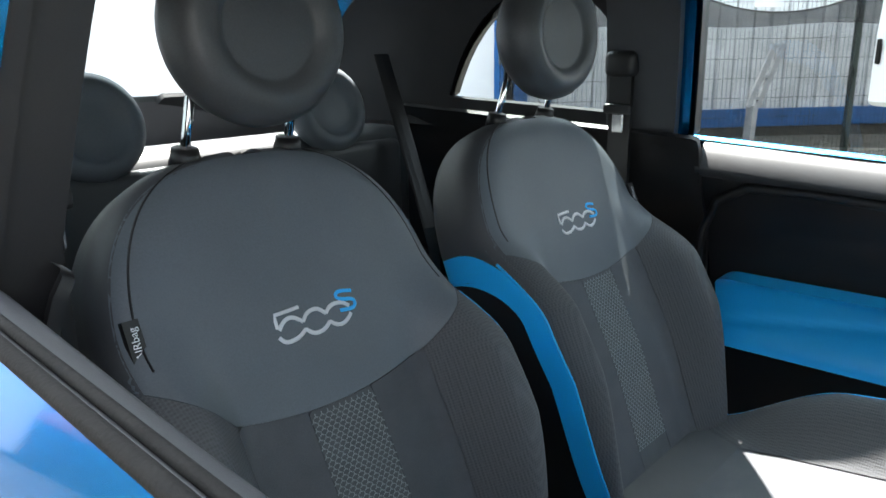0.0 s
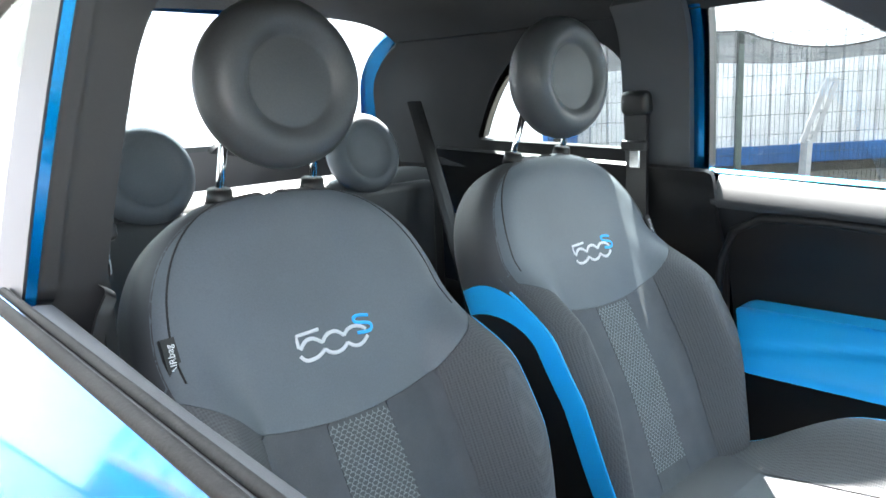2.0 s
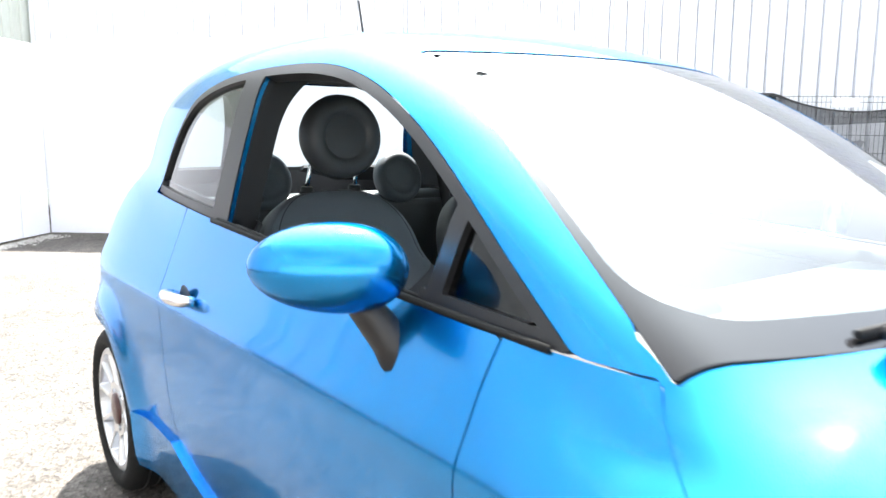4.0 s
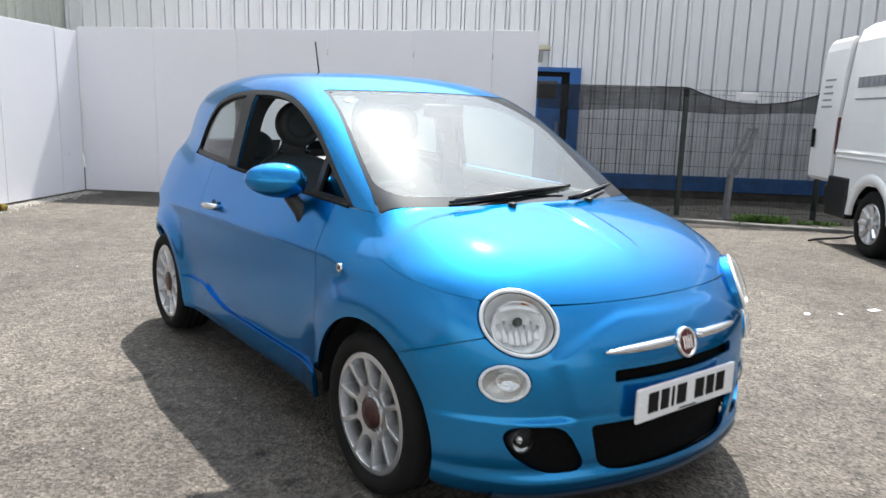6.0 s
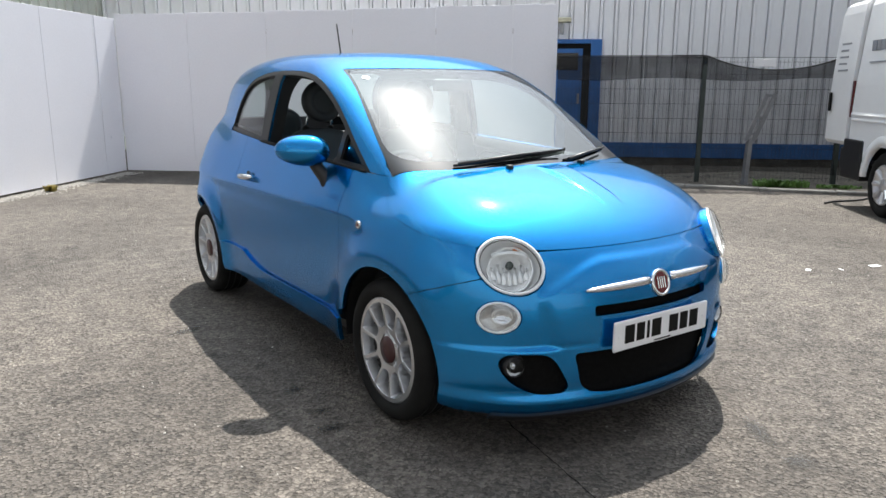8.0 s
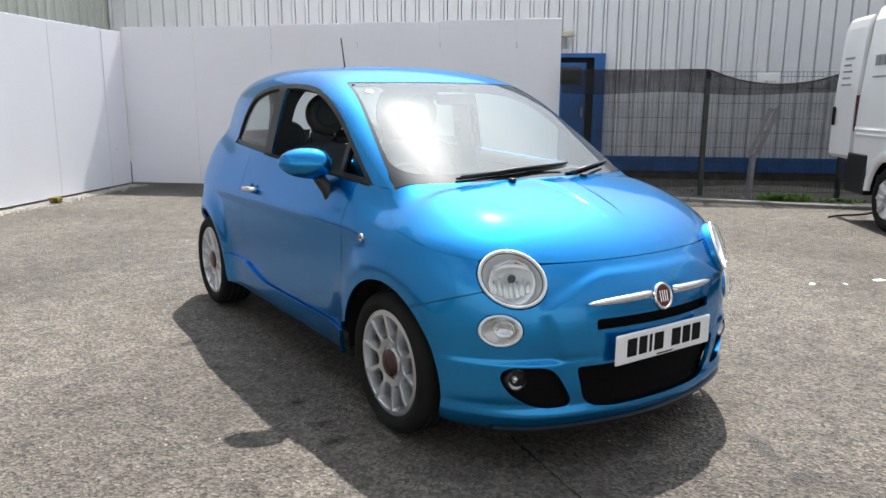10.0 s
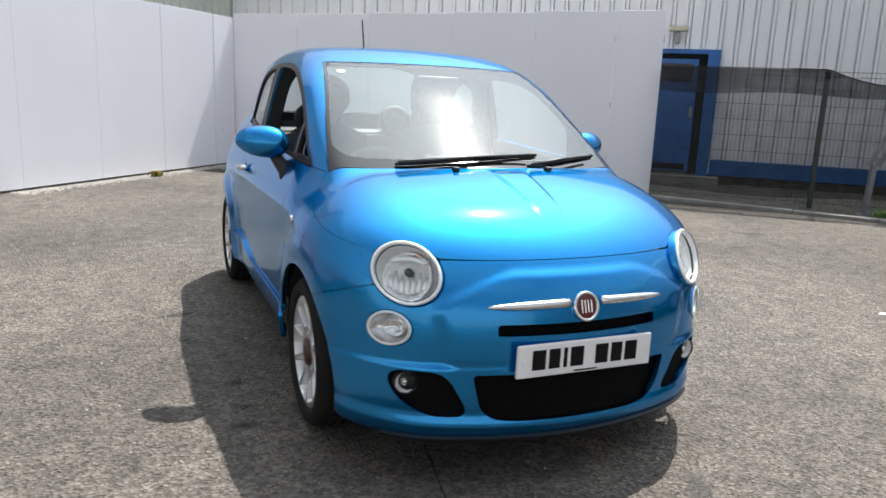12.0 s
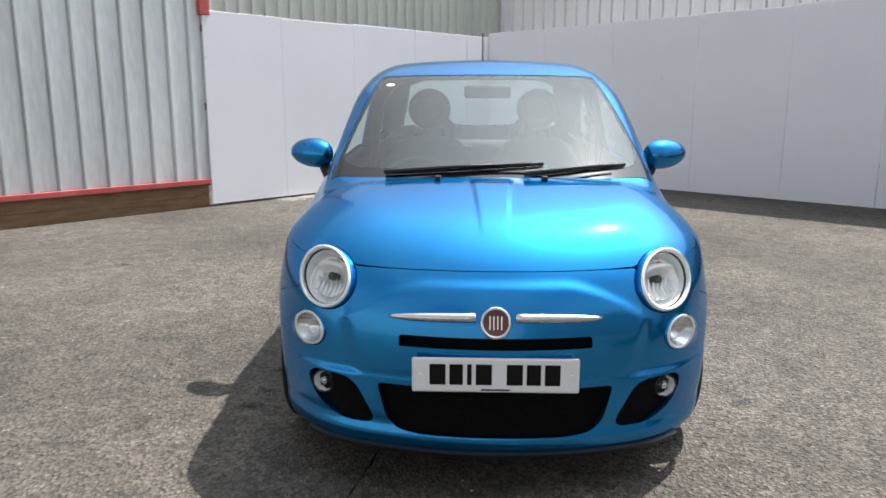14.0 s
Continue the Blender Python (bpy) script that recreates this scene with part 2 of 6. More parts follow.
ASPHALT = mat("worn_asphalt", (0.16, 0.155, 0.145), 0.9)
def asphalt():
    """Stones of many greys in dark binder, with broad worn and stained areas."""
    n, l = ASPHALT.node_tree.nodes, ASPHALT.node_tree.links
    b = n["Principled BSDF"]
    tc = n.new("ShaderNodeTexCoord")
    cell, big, mid = n.new("ShaderNodeTexVoronoi"), n.new("ShaderNodeTexNoise"), n.new("ShaderNodeTexNoise")
    cell.inputs["Scale"].default_value = 70
    big.inputs["Scale"].default_value, big.inputs["Detail"].default_value = 0.55, 7
    mid.inputs["Scale"].default_value, mid.inputs["Detail"].default_value = 7, 6
    for t in (cell, big, mid):
        l.new(tc.outputs["Object"], t.inputs["Vector"])
    bw = n.new("ShaderNodeSeparateColor")
    l.new(cell.outputs["Color"], bw.inputs[0])
    r1, r2, r3 = (n.new("ShaderNodeValToRGB") for _ in range(3))
    for r, (p0, c0), (p1, c1) in ((r1, (0.0, (0.052, 0.0455, 0.0402)), (1.0, (0.160, 0.1440, 0.1285))), (r2, (0.36, (0.66, 0.65, 0.64)), (0.60, (1.1, 1.09, 1.07))), (r3, (0.30, (0.72, 0.72, 0.72)), (0.62, (1.14, 1.13, 1.11)))):
        r.color_ramp.elements[0].position, r.color_ramp.elements[1].position = p0, p1
        r.color_ramp.elements[0].color, r.color_ramp.elements[1].color = (*c0, 1), (*c1, 1)
    l.new(bw.outputs[0], r1.inputs["Fac"])
    l.new(big.outputs["Fac"], r2.inputs["Fac"])
    l.new(mid.outputs["Fac"], r3.inputs["Fac"])
    m1, m2 = n.new("ShaderNodeMix"), n.new("ShaderNodeMix")
    for m in (m1, m2):
        m.data_type, m.blend_type = "RGBA", "MULTIPLY"
        m.inputs["Factor"].default_value = 1.0
    l.new(r1.outputs["Color"], m1.inputs["A"])
    l.new(r2.outputs["Color"], m1.inputs["B"])
    l.new(m1.outputs["Result"], m2.inputs["A"])
    l.new(r3.outputs["Color"], m2.inputs["B"])
    spot, r4, m3 = n.new("ShaderNodeTexNoise"), n.new("ShaderNodeValToRGB"), n.new("ShaderNodeMix")
    spot.inputs["Scale"].default_value, spot.inputs["Detail"].default_value = 1.9, 3
    r4.color_ramp.elements[0].position, r4.color_ramp.elements[1].position = 0.655, 0.72
    r4.color_ramp.elements[0].color, r4.color_ramp.elements[1].color = (1, 1, 1, 1), (0.62, 0.61, 0.60, 1)
    m3.data_type, m3.blend_type = "RGBA", "MULTIPLY"
    m3.inputs["Factor"].default_value = 1.0
    l.new(tc.outputs["Object"], spot.inputs["Vector"])
    l.new(spot.outputs["Fac"], r4.inputs["Fac"])
    l.new(m2.outputs["Result"], m3.inputs["A"])
    l.new(r4.outputs["Color"], m3.inputs["B"])
    # broken crevices between some of the stones, their shade partly put into the colour
    gap, gmask, r5, r6, m4 = n.new("ShaderNodeTexVoronoi"), n.new("ShaderNodeTexNoise"), n.new("ShaderNodeValToRGB"), n.new("ShaderNodeValToRGB"), n.new("ShaderNodeMix")
    gap.feature = "DISTANCE_TO_EDGE"
    gap.inputs["Scale"].default_value = 52
    gmask.inputs["Scale"].default_value, gmask.inputs["Detail"].default_value = 26, 3
    r5.color_ramp.elements[0].position, r5.color_ramp.elements[1].position = 0.03, 0.16
    r5.color_ramp.elements[0].color, r5.color_ramp.elements[1].color = (0.42, 0.41, 0.40, 1), (1.06, 1.06, 1.06, 1)
    r6.color_ramp.elements[0].position, r6.color_ramp.elements[1].position = 0.42, 0.56
    r6.color_ramp.elements[0].color, r6.color_ramp.elements[1].color = (0.15, 0.15, 0.15, 1), (0.75, 0.75, 0.75, 1)
    m4.data_type, m4.blend_type = "RGBA", "MULTIPLY"
    for t in (gap, gmask):
        l.new(tc.outputs["Object"], t.inputs["Vector"])
    l.new(gap.outputs["Distance"], r5.inputs["Fac"])
    l.new(gmask.outputs["Fac"], r6.inputs["Fac"])
    l.new(r6.outputs["Color"], m4.inputs["Factor"])
    l.new(m3.outputs["Result"], m4.inputs["A"])
    l.new(r5.outputs["Color"], m4.inputs["B"])
    l.new(m4.outputs["Result"], b.inputs["Base Color"])
    bp = n.new("ShaderNodeBump")
    bp.inputs["Strength"].default_value, bp.inputs["Distance"].default_value = 1.0, 0.008
    l.new(cell.outputs["Distance"], bp.inputs["Height"])
    pit = n.new("ShaderNodeBump")
    pit.inputs["Strength"].default_value, pit.inputs["Distance"].default_value = 0.8, 0.006
    l.new(r5.outputs["Color"], pit.inputs["Height"])
    l.new(bp.outputs["Normal"], pit.inputs["Normal"])
    l.new(pit.outputs["Normal"], b.inputs["Normal"])
asphalt()
CLADDING = vary(mat("ribbed_steel_cladding", (0.5, 0.52, 0.54), 0.45, 0.05), (0.82, 0.835, 0.86), (0.88, 0.895, 0.92), 1.2, 0.1, 30, stretch=(1, 1, 0.25), rough=(0.4, 0.6))
SIDECLAD = vary(mat("weathered_grey_cladding", (0.5, 0.52, 0.53), 0.5, 0.1), (0.60, 0.63, 0.64), (0.82, 0.845, 0.855), 1.6, 0.15, 26, stretch=(1, 1, 0.18), rough=(0.4, 0.65))
CREAM = vary(mat("cream_cladding", (0.5, 0.52, 0.46), 0.5, 0.1), (0.52, 0.55, 0.50), (0.62, 0.65, 0.59), 1.2, 0.1, 30, stretch=(1, 1, 0.25))
HOARD = vary(mat("white_board", (0.78, 0.78, 0.80), 0.55), (0.82, 0.825, 0.88), (0.87, 0.875, 0.93), 0.9, 0.1, 40, low=0.3, high=0.6)
def smudges(m, scale, size, tone):
    """Sparse soft dirt spots over a plain paint."""
    n, l = m.node_tree.nodes, m.node_tree.links
    b = n["Principled BSDF"]
    src = b.inputs["Base Color"].links[0].from_socket
    tc, v, r, mx = n.new("ShaderNodeTexCoord"), n.new("ShaderNodeTexVoronoi"), n.new("ShaderNodeValToRGB"), n.new("ShaderNodeMix")
    v.inputs["Scale"].default_value = scale
    r.color_ramp.elements[0].position, r.color_ramp.elements[1].position = size * 0.3, size
    r.color_ramp.elements[0].color, r.color_ramp.elements[1].color = (*tone, 1), (1, 1, 1, 1)
    mx.data_type, mx.blend_type = "RGBA", "MULTIPLY"
    mx.inputs["Factor"].default_value = 1.0
    l.new(tc.outputs["Object"], v.inputs["Vector"])
    l.new(v.outputs["Distance"], r.inputs["Fac"])
    l.new(src, mx.inputs["A"])
    l.new(r.outputs["Color"], mx.inputs["B"])
    l.new(mx.outputs["Result"], b.inputs["Base Color"])
smudges(HOARD, 1.6, 0.055, (0.72, 0.74, 0.76))
BLUEPAINT = vary(mat("blue_gloss_paint", (0.01, 0.10, 0.35), 0.4), (0.010, 0.095, 0.30), (0.016, 0.135, 0.42), 4, 0.1)
REDPAINT = vary(mat("faded_red_paint", (0.55, 0.1, 0.1), 0.5), (0.42, 0.07, 0.07), (0.62, 0.13, 0.12), 5, 0.1)
TIMBER = vary(mat("weathered_brown_board", (0.2, 0.11, 0.05), 0.8), (0.10, 0.06, 0.03), (0.24, 0.145, 0.075), 3, 0.4, 40, stretch=(1, 1, 6))
STONE = vary(mat("pale_gravel", (0.4, 0.38, 0.35), 0.9), (0.20, 0.19, 0.17), (0.55, 0.53, 0.49), 20, 0.5)
SOIL = vary(mat("dark_soil", (0.06, 0.05, 0.04), 0.95), (0.03, 0.027, 0.022), (0.12, 0.105, 0.085), 6, 0.9, 60, dist=0.01)
LEAF = vary(mat("weed_leaf", (0.07, 0.16, 0.03), 0.6), (0.05, 0.12, 0.02), (0.13, 0.24, 0.05), 9)
DRYLEAF = vary(mat("yellowed_leaf", (0.35, 0.28, 0.08), 0.7), (0.22, 0.18, 0.05), (0.46, 0.38, 0.12), 14)
GALV = vary(mat("galvanised_steel", (0.35, 0.36, 0.37), 0.5, 0.7), (0.22, 0.23, 0.24), (0.40, 0.41, 0.42), 12)
DARKSTEEL = vary(mat("dark_green_steel", (0.02, 0.035, 0.03), 0.5), (0.014, 0.022, 0.020), (0.03, 0.045, 0.04), 9)

# ground
def ground():
    b = bmesh.new()
    bmesh.ops.create_grid(b, x_segments=8, y_segments=8, size=400)
    ob = part("ground", b, ASPHALT)
    tagged(ob, "worn grey asphalt yard with patches and loose grit", "ground", kind="structure")
ground()


def ribbed(name, u0, u1, z0, z1, pitch, depth, material, joint=0.0):
    """Trapezoidal sheet standing in the x-z plane, ribs towards -y."""
    vs, fs = [], []
    u, k = u0, 0
    xs = []
    while u < u1:
        for f, d in ((0.0, 0), (0.66, 0), (0.67, -joint), (0.74, -joint), (0.75, depth), (0.92, depth), (0.93, -joint), (0.97, -joint), (0.98, 0)) if joint else ((0.0, 0), (0.70, 0), (0.75, depth), (0.95, depth)):
            xs.append((u + f * pitch, d))
        u += pitch
    xs.append((u, 0))
    for x, d in xs:
        vs += [(x, -d, z0), (x, -d, z1)]
    for i in range(len(xs) - 1):
        fs.append((2 * i, 2 * i + 2, 2 * i + 3, 2 * i + 1))
    n = len(vs)
    vs += [(u0, 0.12, z0), (u0, 0.12, z1), (u, 0.12, z0), (u, 0.12, z1)]
    fs += [(n, n + 1, n + 3, n + 2), (n, 0, 1, n + 1), (2 * len(xs) - 2, n + 2, n + 3, 2 * len(xs) - 1)]
    return (vs, fs)


def hoarding(name, u0, u1, m, label, seams, rise):
    """Flat white boards on a frame, edge to edge with fine gaps."""
    h = thing(name, label, "hoarding", m=m)
    h["kind"] = "structure"
    for a, c in zip(seams, seams[1:]):
        tilt = random.uniform(-0.004, 0.004)
        b = box(a + 0.003, c - 0.003, tilt, tilt + 0.018, 0.03, rise(a, c) + random.uniform(-0.008, 0.008), 0.002, 1)
        part("board", b, HOARD, h)
    for z in (0.3, 1.2, 2.1):
        part("rail", box(u0, u1, 0.03, 0.08, z - 0.04, z + 0.04), TIMBER, h)
    return h


M_BACK = YARD @ Matrix.Translation((0, BACK_N, 0))
M_LEFT = YARD @ Matrix.Translation((LEFT_U, 0, 0)) @ pose(0, 0, 0, 0, 0, 90)
hoarding("wall_back", LEFT_U, 1.05, M_BACK, "white painted boarded hoarding across the back of the yard", [LEFT_U, -4.42, -3.2, -1.9, -0.68, 0.42, 1.05], lambda a, c: 2.36 + 0.10 * (a + c + 11.1) / 13.2)
hoarding("wall_left", 1.5, BACK_N, M_LEFT, "white painted boarded hoarding along the side of the yard", [1.5, 2.6, 3.8, 5.0, 6.2, BACK_N - 0.02], lambda a, c: 2.30)

# clad buildings: beside the hoarding, behind it, and the long one with the door
def clad_building(name, label, u0, u1, z0, z1, m, material, pitch=0.28, depth=0.035, joint=0.0):
    t = thing(name, label, "building", m=m)
    t["kind"] = "structure"
    part("cladding", ribbed(name, u0, u1, z0, z1, pitch, depth, material, joint), material, t)
    return t


side = clad_building("wall_side_building", "grey ribbed steel building side with red trim and brown base", -9.0, 1.47, 0.34, 6.5, YARD @ Matrix.Translation((LEFT_U - 0.05, 0, 0)) @ pose(0, 0, 0, 0, 0, 90), SIDECLAD, 0.26, 0.045, 0.03)
part("trim", box(-9.0, 1.49, -0.06, 0.1, 0.28, 0.34, 0.006), REDPAINT, side, "faded red drip trim")
part("base_board", box(-9.0, 1.48, -0.02, 0.1, -0.02, 0.139, 0.004), TIMBER, side)
part("base_board", box(-9.0, 1.48, -0.022, 0.1, 0.141, 0.279, 0.004), TIMBER, side)
part("corner_trim", box(1.47, 1.60, -0.07, 0.3, 2.25, 6.5, 0.006), REDPAINT, side, "red corner flashing")
clad_building("wall_far_left", "cream ribbed steel building behind the hoarding", 1.6, 10.3, 0.0, 5.0, YARD @ Matrix.Translation((LEFT_U - 1.4, 0, 0)) @ pose(0, 0, 0, 0, 0, 90), CREAM, 0.22, 0.03)
back_b = clad_building("wall_far_back", "long pale ribbed steel building with a blue plinth", -7.1, 16.0, 0.41, 5.0, YARD @ Matrix.Translation((0, 8.8, 0)), CLADDING, 0.242, 0.04, 0.05)
part("plinth", box(1.85, 16.0, -0.05, 0.1, 0.165, 0.408, 0.006), BLUEPAINT, back_b, "blue painted plinth band")
part("base_course", box(-7.1, 16.0, -0.02, 0.1, -0.02, 0.163), SOIL, back_b)

# unseen plain walls added to close the yard behind the camera and past the van
# pale tone chosen so the front wall bounces light onto the bumper
PALEWALL = vary(mat("pale_unseen_wall", (0.4, 0.39, 0.37), 0.85), (0.36, 0.36, 0.35), (0.46, 0.46, 0.45), 3, 0.3, 40)
front_b = part("wall_front", box(-9.0, 14.0, -10.3, -10.0, -0.02, 3.0), PALEWALL, m=YARD)
tagged(front_b, "unseen plain pale wall added to close the yard", "wall", kind="structure")
right_b = part("wall_right", box(13.0, 13.3, -10.0, 9.0, -0.02, 4.2), PALEWALL, m=YARD)
tagged(right_b, "unseen plain pale wall added to close the yard", "wall", kind="structure")


# ---- the car's surface, as smooth-blended half spaces ----
def smax(a, b, k):
    h = np.maximum(k - np.abs(a - b), 0) / k
    return np.maximum(a, b) + h * h * k / 4


def smin(a, b, k):
    return -smax(-a, -b, k)


def lower_body(x, y, z):
    """Tub with bonnet, wings and doors: below zero inside."""
    x = np.abs(x)
    s = np.maximum(-1.19 - y, 0)
    top = 0.987 - 0.16 * s - 0.29 * s * s - 0.10 * x * x + 0.02 * np.clip(y, 0, 2)
    # beside the doors the flank runs on up to the window line
    w = np.clip((y + 1.04) / 0.46, 0, 1)
    top = top + 0.22 * w * w * (3 - 2 * w)
    flare = 0.0
    for yc in (-1.15, 1.15):
        r = np.hypot(y - yc, z - 0.29)
        flare = flare + 0.034 * np.exp(-((r - 0.345) / (0.115 if yc < 0 else 0.085)) ** 2)
    plan = 0.794 - 0.055 * np.maximum(-y - 0.75, 0) ** 2 - 0.16 * np.maximum(y - 0.9, 0) ** 2
    up = np.maximum(z - 0.70, 0)
    dn = np.maximum(0.70 - z, 0)
    ridge = 0.012 * np.exp(-((z - 0.80) / 0.05) ** 2)
    side = plan - (0.95 + 0.45 * np.clip((-0.95 - y) / 0.35, 0, 1)) * up * up - 0.10 * dn ** 1.5 + flare + ridge - 0.006
    low = np.maximum(0.34 - z, 0)
    nose = -1.848 + 0.75 * np.maximum(z - 0.46, 0) ** 2 + 1.2 * low ** 2 + 0.40 * x ** 2.0
    # raised snout round the badge, and the bolder lower lip
    rim = 0.712 - 0.75 * np.maximum(x - 0.22, 0) ** 1.5 - z
    snout = np.clip(rim / 0.032 + 0.5, 0, 1) * np.clip((0.49 - 0.25 * (0.6 - z) - x) / 0.05 + 0.5, 0, 1) * np.clip((z - 0.40) / 0.04, 0, 1)
    lip = np.clip((0.415 - z) / 0.022 + 0.5, 0, 1)
    chin = np.clip((0.232 - z) / 0.05 + 0.5, 0, 1)
    nose = nose - 0.014 * snout * snout * (3 - 2 * snout) - 0.012 * lip * lip * (3 - 2 * lip) - 0.022 * chin * chin * (3 - 2 * chin) + 0.006
    rear = 1.66 - 0.25 * np.maximum(z - 0.7, 0) ** 1.5 - 0.30 * x ** 2
    d = smax(x - side, nose - y, 0.23)
    d = smax(d, y - rear, 0.25)
    d = smax(d, z - top, 0.19)
    return smax(d, 0.172 - 0.032 * np.clip((-1.3 - y) / 0.25, 0, 1) - z, 0.05)


def greenhouse(x, y, z, floor=0.90):
    x = np.abs(x)
    side = 0.712 - 0.19 * (z - 0.97) - 0.12 * np.maximum(z - 0.97, 0) ** 2 - 0.055 * np.maximum(-0.3 - y, 0) ** 2 - 0.105 * np.maximum(y - 0.3, 0) ** 2
    screen = (-1.18 + (z - 0.985) * 1.70 + 0.40 * x * x - y) / 1.97
    roof = z - (1.500 - 0.085 * (y - 0.35) ** 2 - 0.10 * x * x)
    back = (y - (1.60 - 0.62 * (z - 0.95) - 0.18 * x * x)) / 1.18
    d = smax(x - side, screen, 0.09)
    d = smax(d, back, 0.16)
    d = smax(d, roof, 0.15)
    return smax(d, floor - z, 0.02)


def whole_body(x, y, z):
    return smin(lower_body(x, y, z), greenhouse(x, y, z), 0.03)


def cabin_side(x, y, z):
    """The flanks alone, for linings."""
    up = np.maximum(z - 0.70, 0)
    low = 0.788 - 0.95 * up * up
    high = 0.712 - 0.19 * (z - 0.97) - 0.055 * np.maximum(-0.3 - y, 0) ** 2
    w = np.clip((z - 0.80) / 0.14, 0, 1)
    w = w * w * (3 - 2 * w)
    return np.abs(x) - (low * (1 - w) + np.minimum(high, low) * w)


def cabin_top(x, y, z):
    """The upper cabin without its floor, for linings."""
    return greenhouse(x, y, z, 0.4)


def project(o, d, f, reach=1.5, shift=0.0):
    """Outermost meeting of rays from inside with the surface f = shift."""
    t = np.full(len(o), reach)
    lo, hi = np.zeros(len(o)), np.full(len(o), reach)
    found = np.zeros(len(o), bool)
    for k in range(40):
        s = reach * (1 - (k + 1) / 40)
        p = o + d * s
        inside = (f(p[:, 0], p[:, 1], p[:, 2]) < shift) & ~found
        lo[inside], hi[inside] = s, s + reach / 40
        found |= inside
    for _ in range(22):
        mid = (lo + hi) / 2
        p = o + d * mid[:, None]
        ins = f(p[:, 0], p[:, 1], p[:, 2]) < shift
        lo, hi = np.where(ins, mid, lo), np.where(ins, hi, mid)
    return o + d * lo[:, None]


def wrap_map(q, end=-1):
    """Round the nose (end -1) or the tail (end 1): q = (arc, height)."""
    a, z = q[:, 0], q[:, 1]
    s, sg = np.abs(a), np.where(a < 0, -1.0, 1.0)
    yc = 1.25 * end if end < 0 else 1.05
    phi = np.clip((s - 0.3) / 0.45, 0, math.pi / 2)
    along = np.maximum(s - 0.3 - 0.45 * math.pi / 2, 0)
    o = np.stack([sg * np.minimum(s, 0.3), yc - end * along, z], 1)
    d = np.stack([sg * np.sin(phi), end * np.cos(phi), 0 * z], 1)
    return o, d


def nose_map(q):
    return wrap_map(q, -1)


def tail_map(q):
    return wrap_map(q, 1)


def arc_of(y):
    """The arc value of nose_map at which the side lies at y."""
    return 0.3 + 0.45 * math.pi / 2 + (y + 1.25)


def fan_map(height):
    def f(q):
        y, th = q[:, 0], q[:, 1]
        return np.stack([0 * y, y, 0 * y + height], 1), np.stack([np.sin(th), 0 * y, np.cos(th)], 1)
    return f


def gradient(p, f):
    e = 1e-3
    g = np.stack([f(p[:, 0] + e * i, p[:, 1] + e * j, p[:, 2] + e * k) - f(p[:, 0] - e * i, p[:, 1] - e * j, p[:, 2] - e * k) for i, j, k in ((1, 0, 0), (0, 1, 0), (0, 0, 1))], 1)
    return g / np.maximum(np.linalg.norm(g, axis=1, keepdims=True), 1e-9)


def patch(mapping, f, A, B, na, nb, region, shift=0.0, lift=None):
    """The piece of the surface on which region(x, y, z) < 0, as vertices and faces, cut cleanly at the region's edge."""
    a, b = np.meshgrid(np.linspace(*A, na + 1), np.linspace(*B, nb + 1), indexing="ij")
    q = np.stack([a.ravel(), b.ravel()], 1)
    put = lambda w: project(*mapping(w), f, shift=shift)
    p = put(q)
    v = region(p[:, 0], p[:, 1], p[:, 2])
    idx = np.arange(len(q)).reshape(na + 1, nb + 1)
    edges = np.concatenate([np.stack([idx[:-1].ravel(), idx[1:].ravel()], 1), np.stack([idx[:, :-1].ravel(), idx[:, 1:].ravel()], 1)])
    cut = edges[(v[edges[:, 0]] < 0) != (v[edges[:, 1]] < 0)]
    t0, t1 = np.zeros(len(cut)), np.ones(len(cut))
    f0 = v[cut[:, 0]]
    for _ in range(9):
        tm = (t0 + t1) / 2
        pm = put(q[cut[:, 0]] * (1 - tm)[:, None] + q[cut[:, 1]] * tm[:, None])
        same = (region(pm[:, 0], pm[:, 1], pm[:, 2]) < 0) == (f0 < 0)
        t0, t1 = np.where(same, tm, t0), np.where(same, t1, tm)
    tm = (t0 + t1) / 2
    pc = put(q[cut[:, 0]] * (1 - tm)[:, None] + q[cut[:, 1]] * tm[:, None]) if len(cut) else np.zeros((0, 3))
    key = {(int(i), int(j)): len(q) + k for k, (i, j) in enumerate(cut)}
    allp = np.concatenate([p, pc])
    faces = []
    inside = v < 0
    for i in range(na):
        for j in range(nb):
            c = (int(idx[i, j]), int(idx[i + 1, j]), int(idx[i + 1, j + 1]), int(idx[i, j + 1]))
            n_in = inside[c[0]] + inside[c[1]] + inside[c[2]] + inside[c[3]]
            if n_in == 4:
                faces.append(c)
            elif n_in:
                poly = []
                for k in range(4):
                    m, n = c[k], c[(k + 1) % 4]
                    if inside[m]:
                        poly.append(m)
                    if inside[m] != inside[n]:
                        poly.append(key[(m, n)] if (m, n) in key else key[(n, m)])
                if len(poly) > 2:
                    faces.append(tuple(poly))
    used = sorted({i for fc in faces for i in fc})
    new_i = {o: k for k, o in enumerate(used)}
    vs = allp[used]
    if lift is not None:
        vs = vs + gradient(vs, f) * lift(vs[:, 0], vs[:, 1], vs[:, 2])[:, None]
    faces = [tuple(new_i[i] for i in fc) for fc in faces]
    if faces:
        m = vs[list(faces[len(faces) // 2])]
        nrm = np.cross(m[1] - m[0], m[2] - m[0])
        if nrm @ gradient(m[:1], f)[0] < 0:
            faces = [fc[::-1] for fc in faces]
    return vs, faces


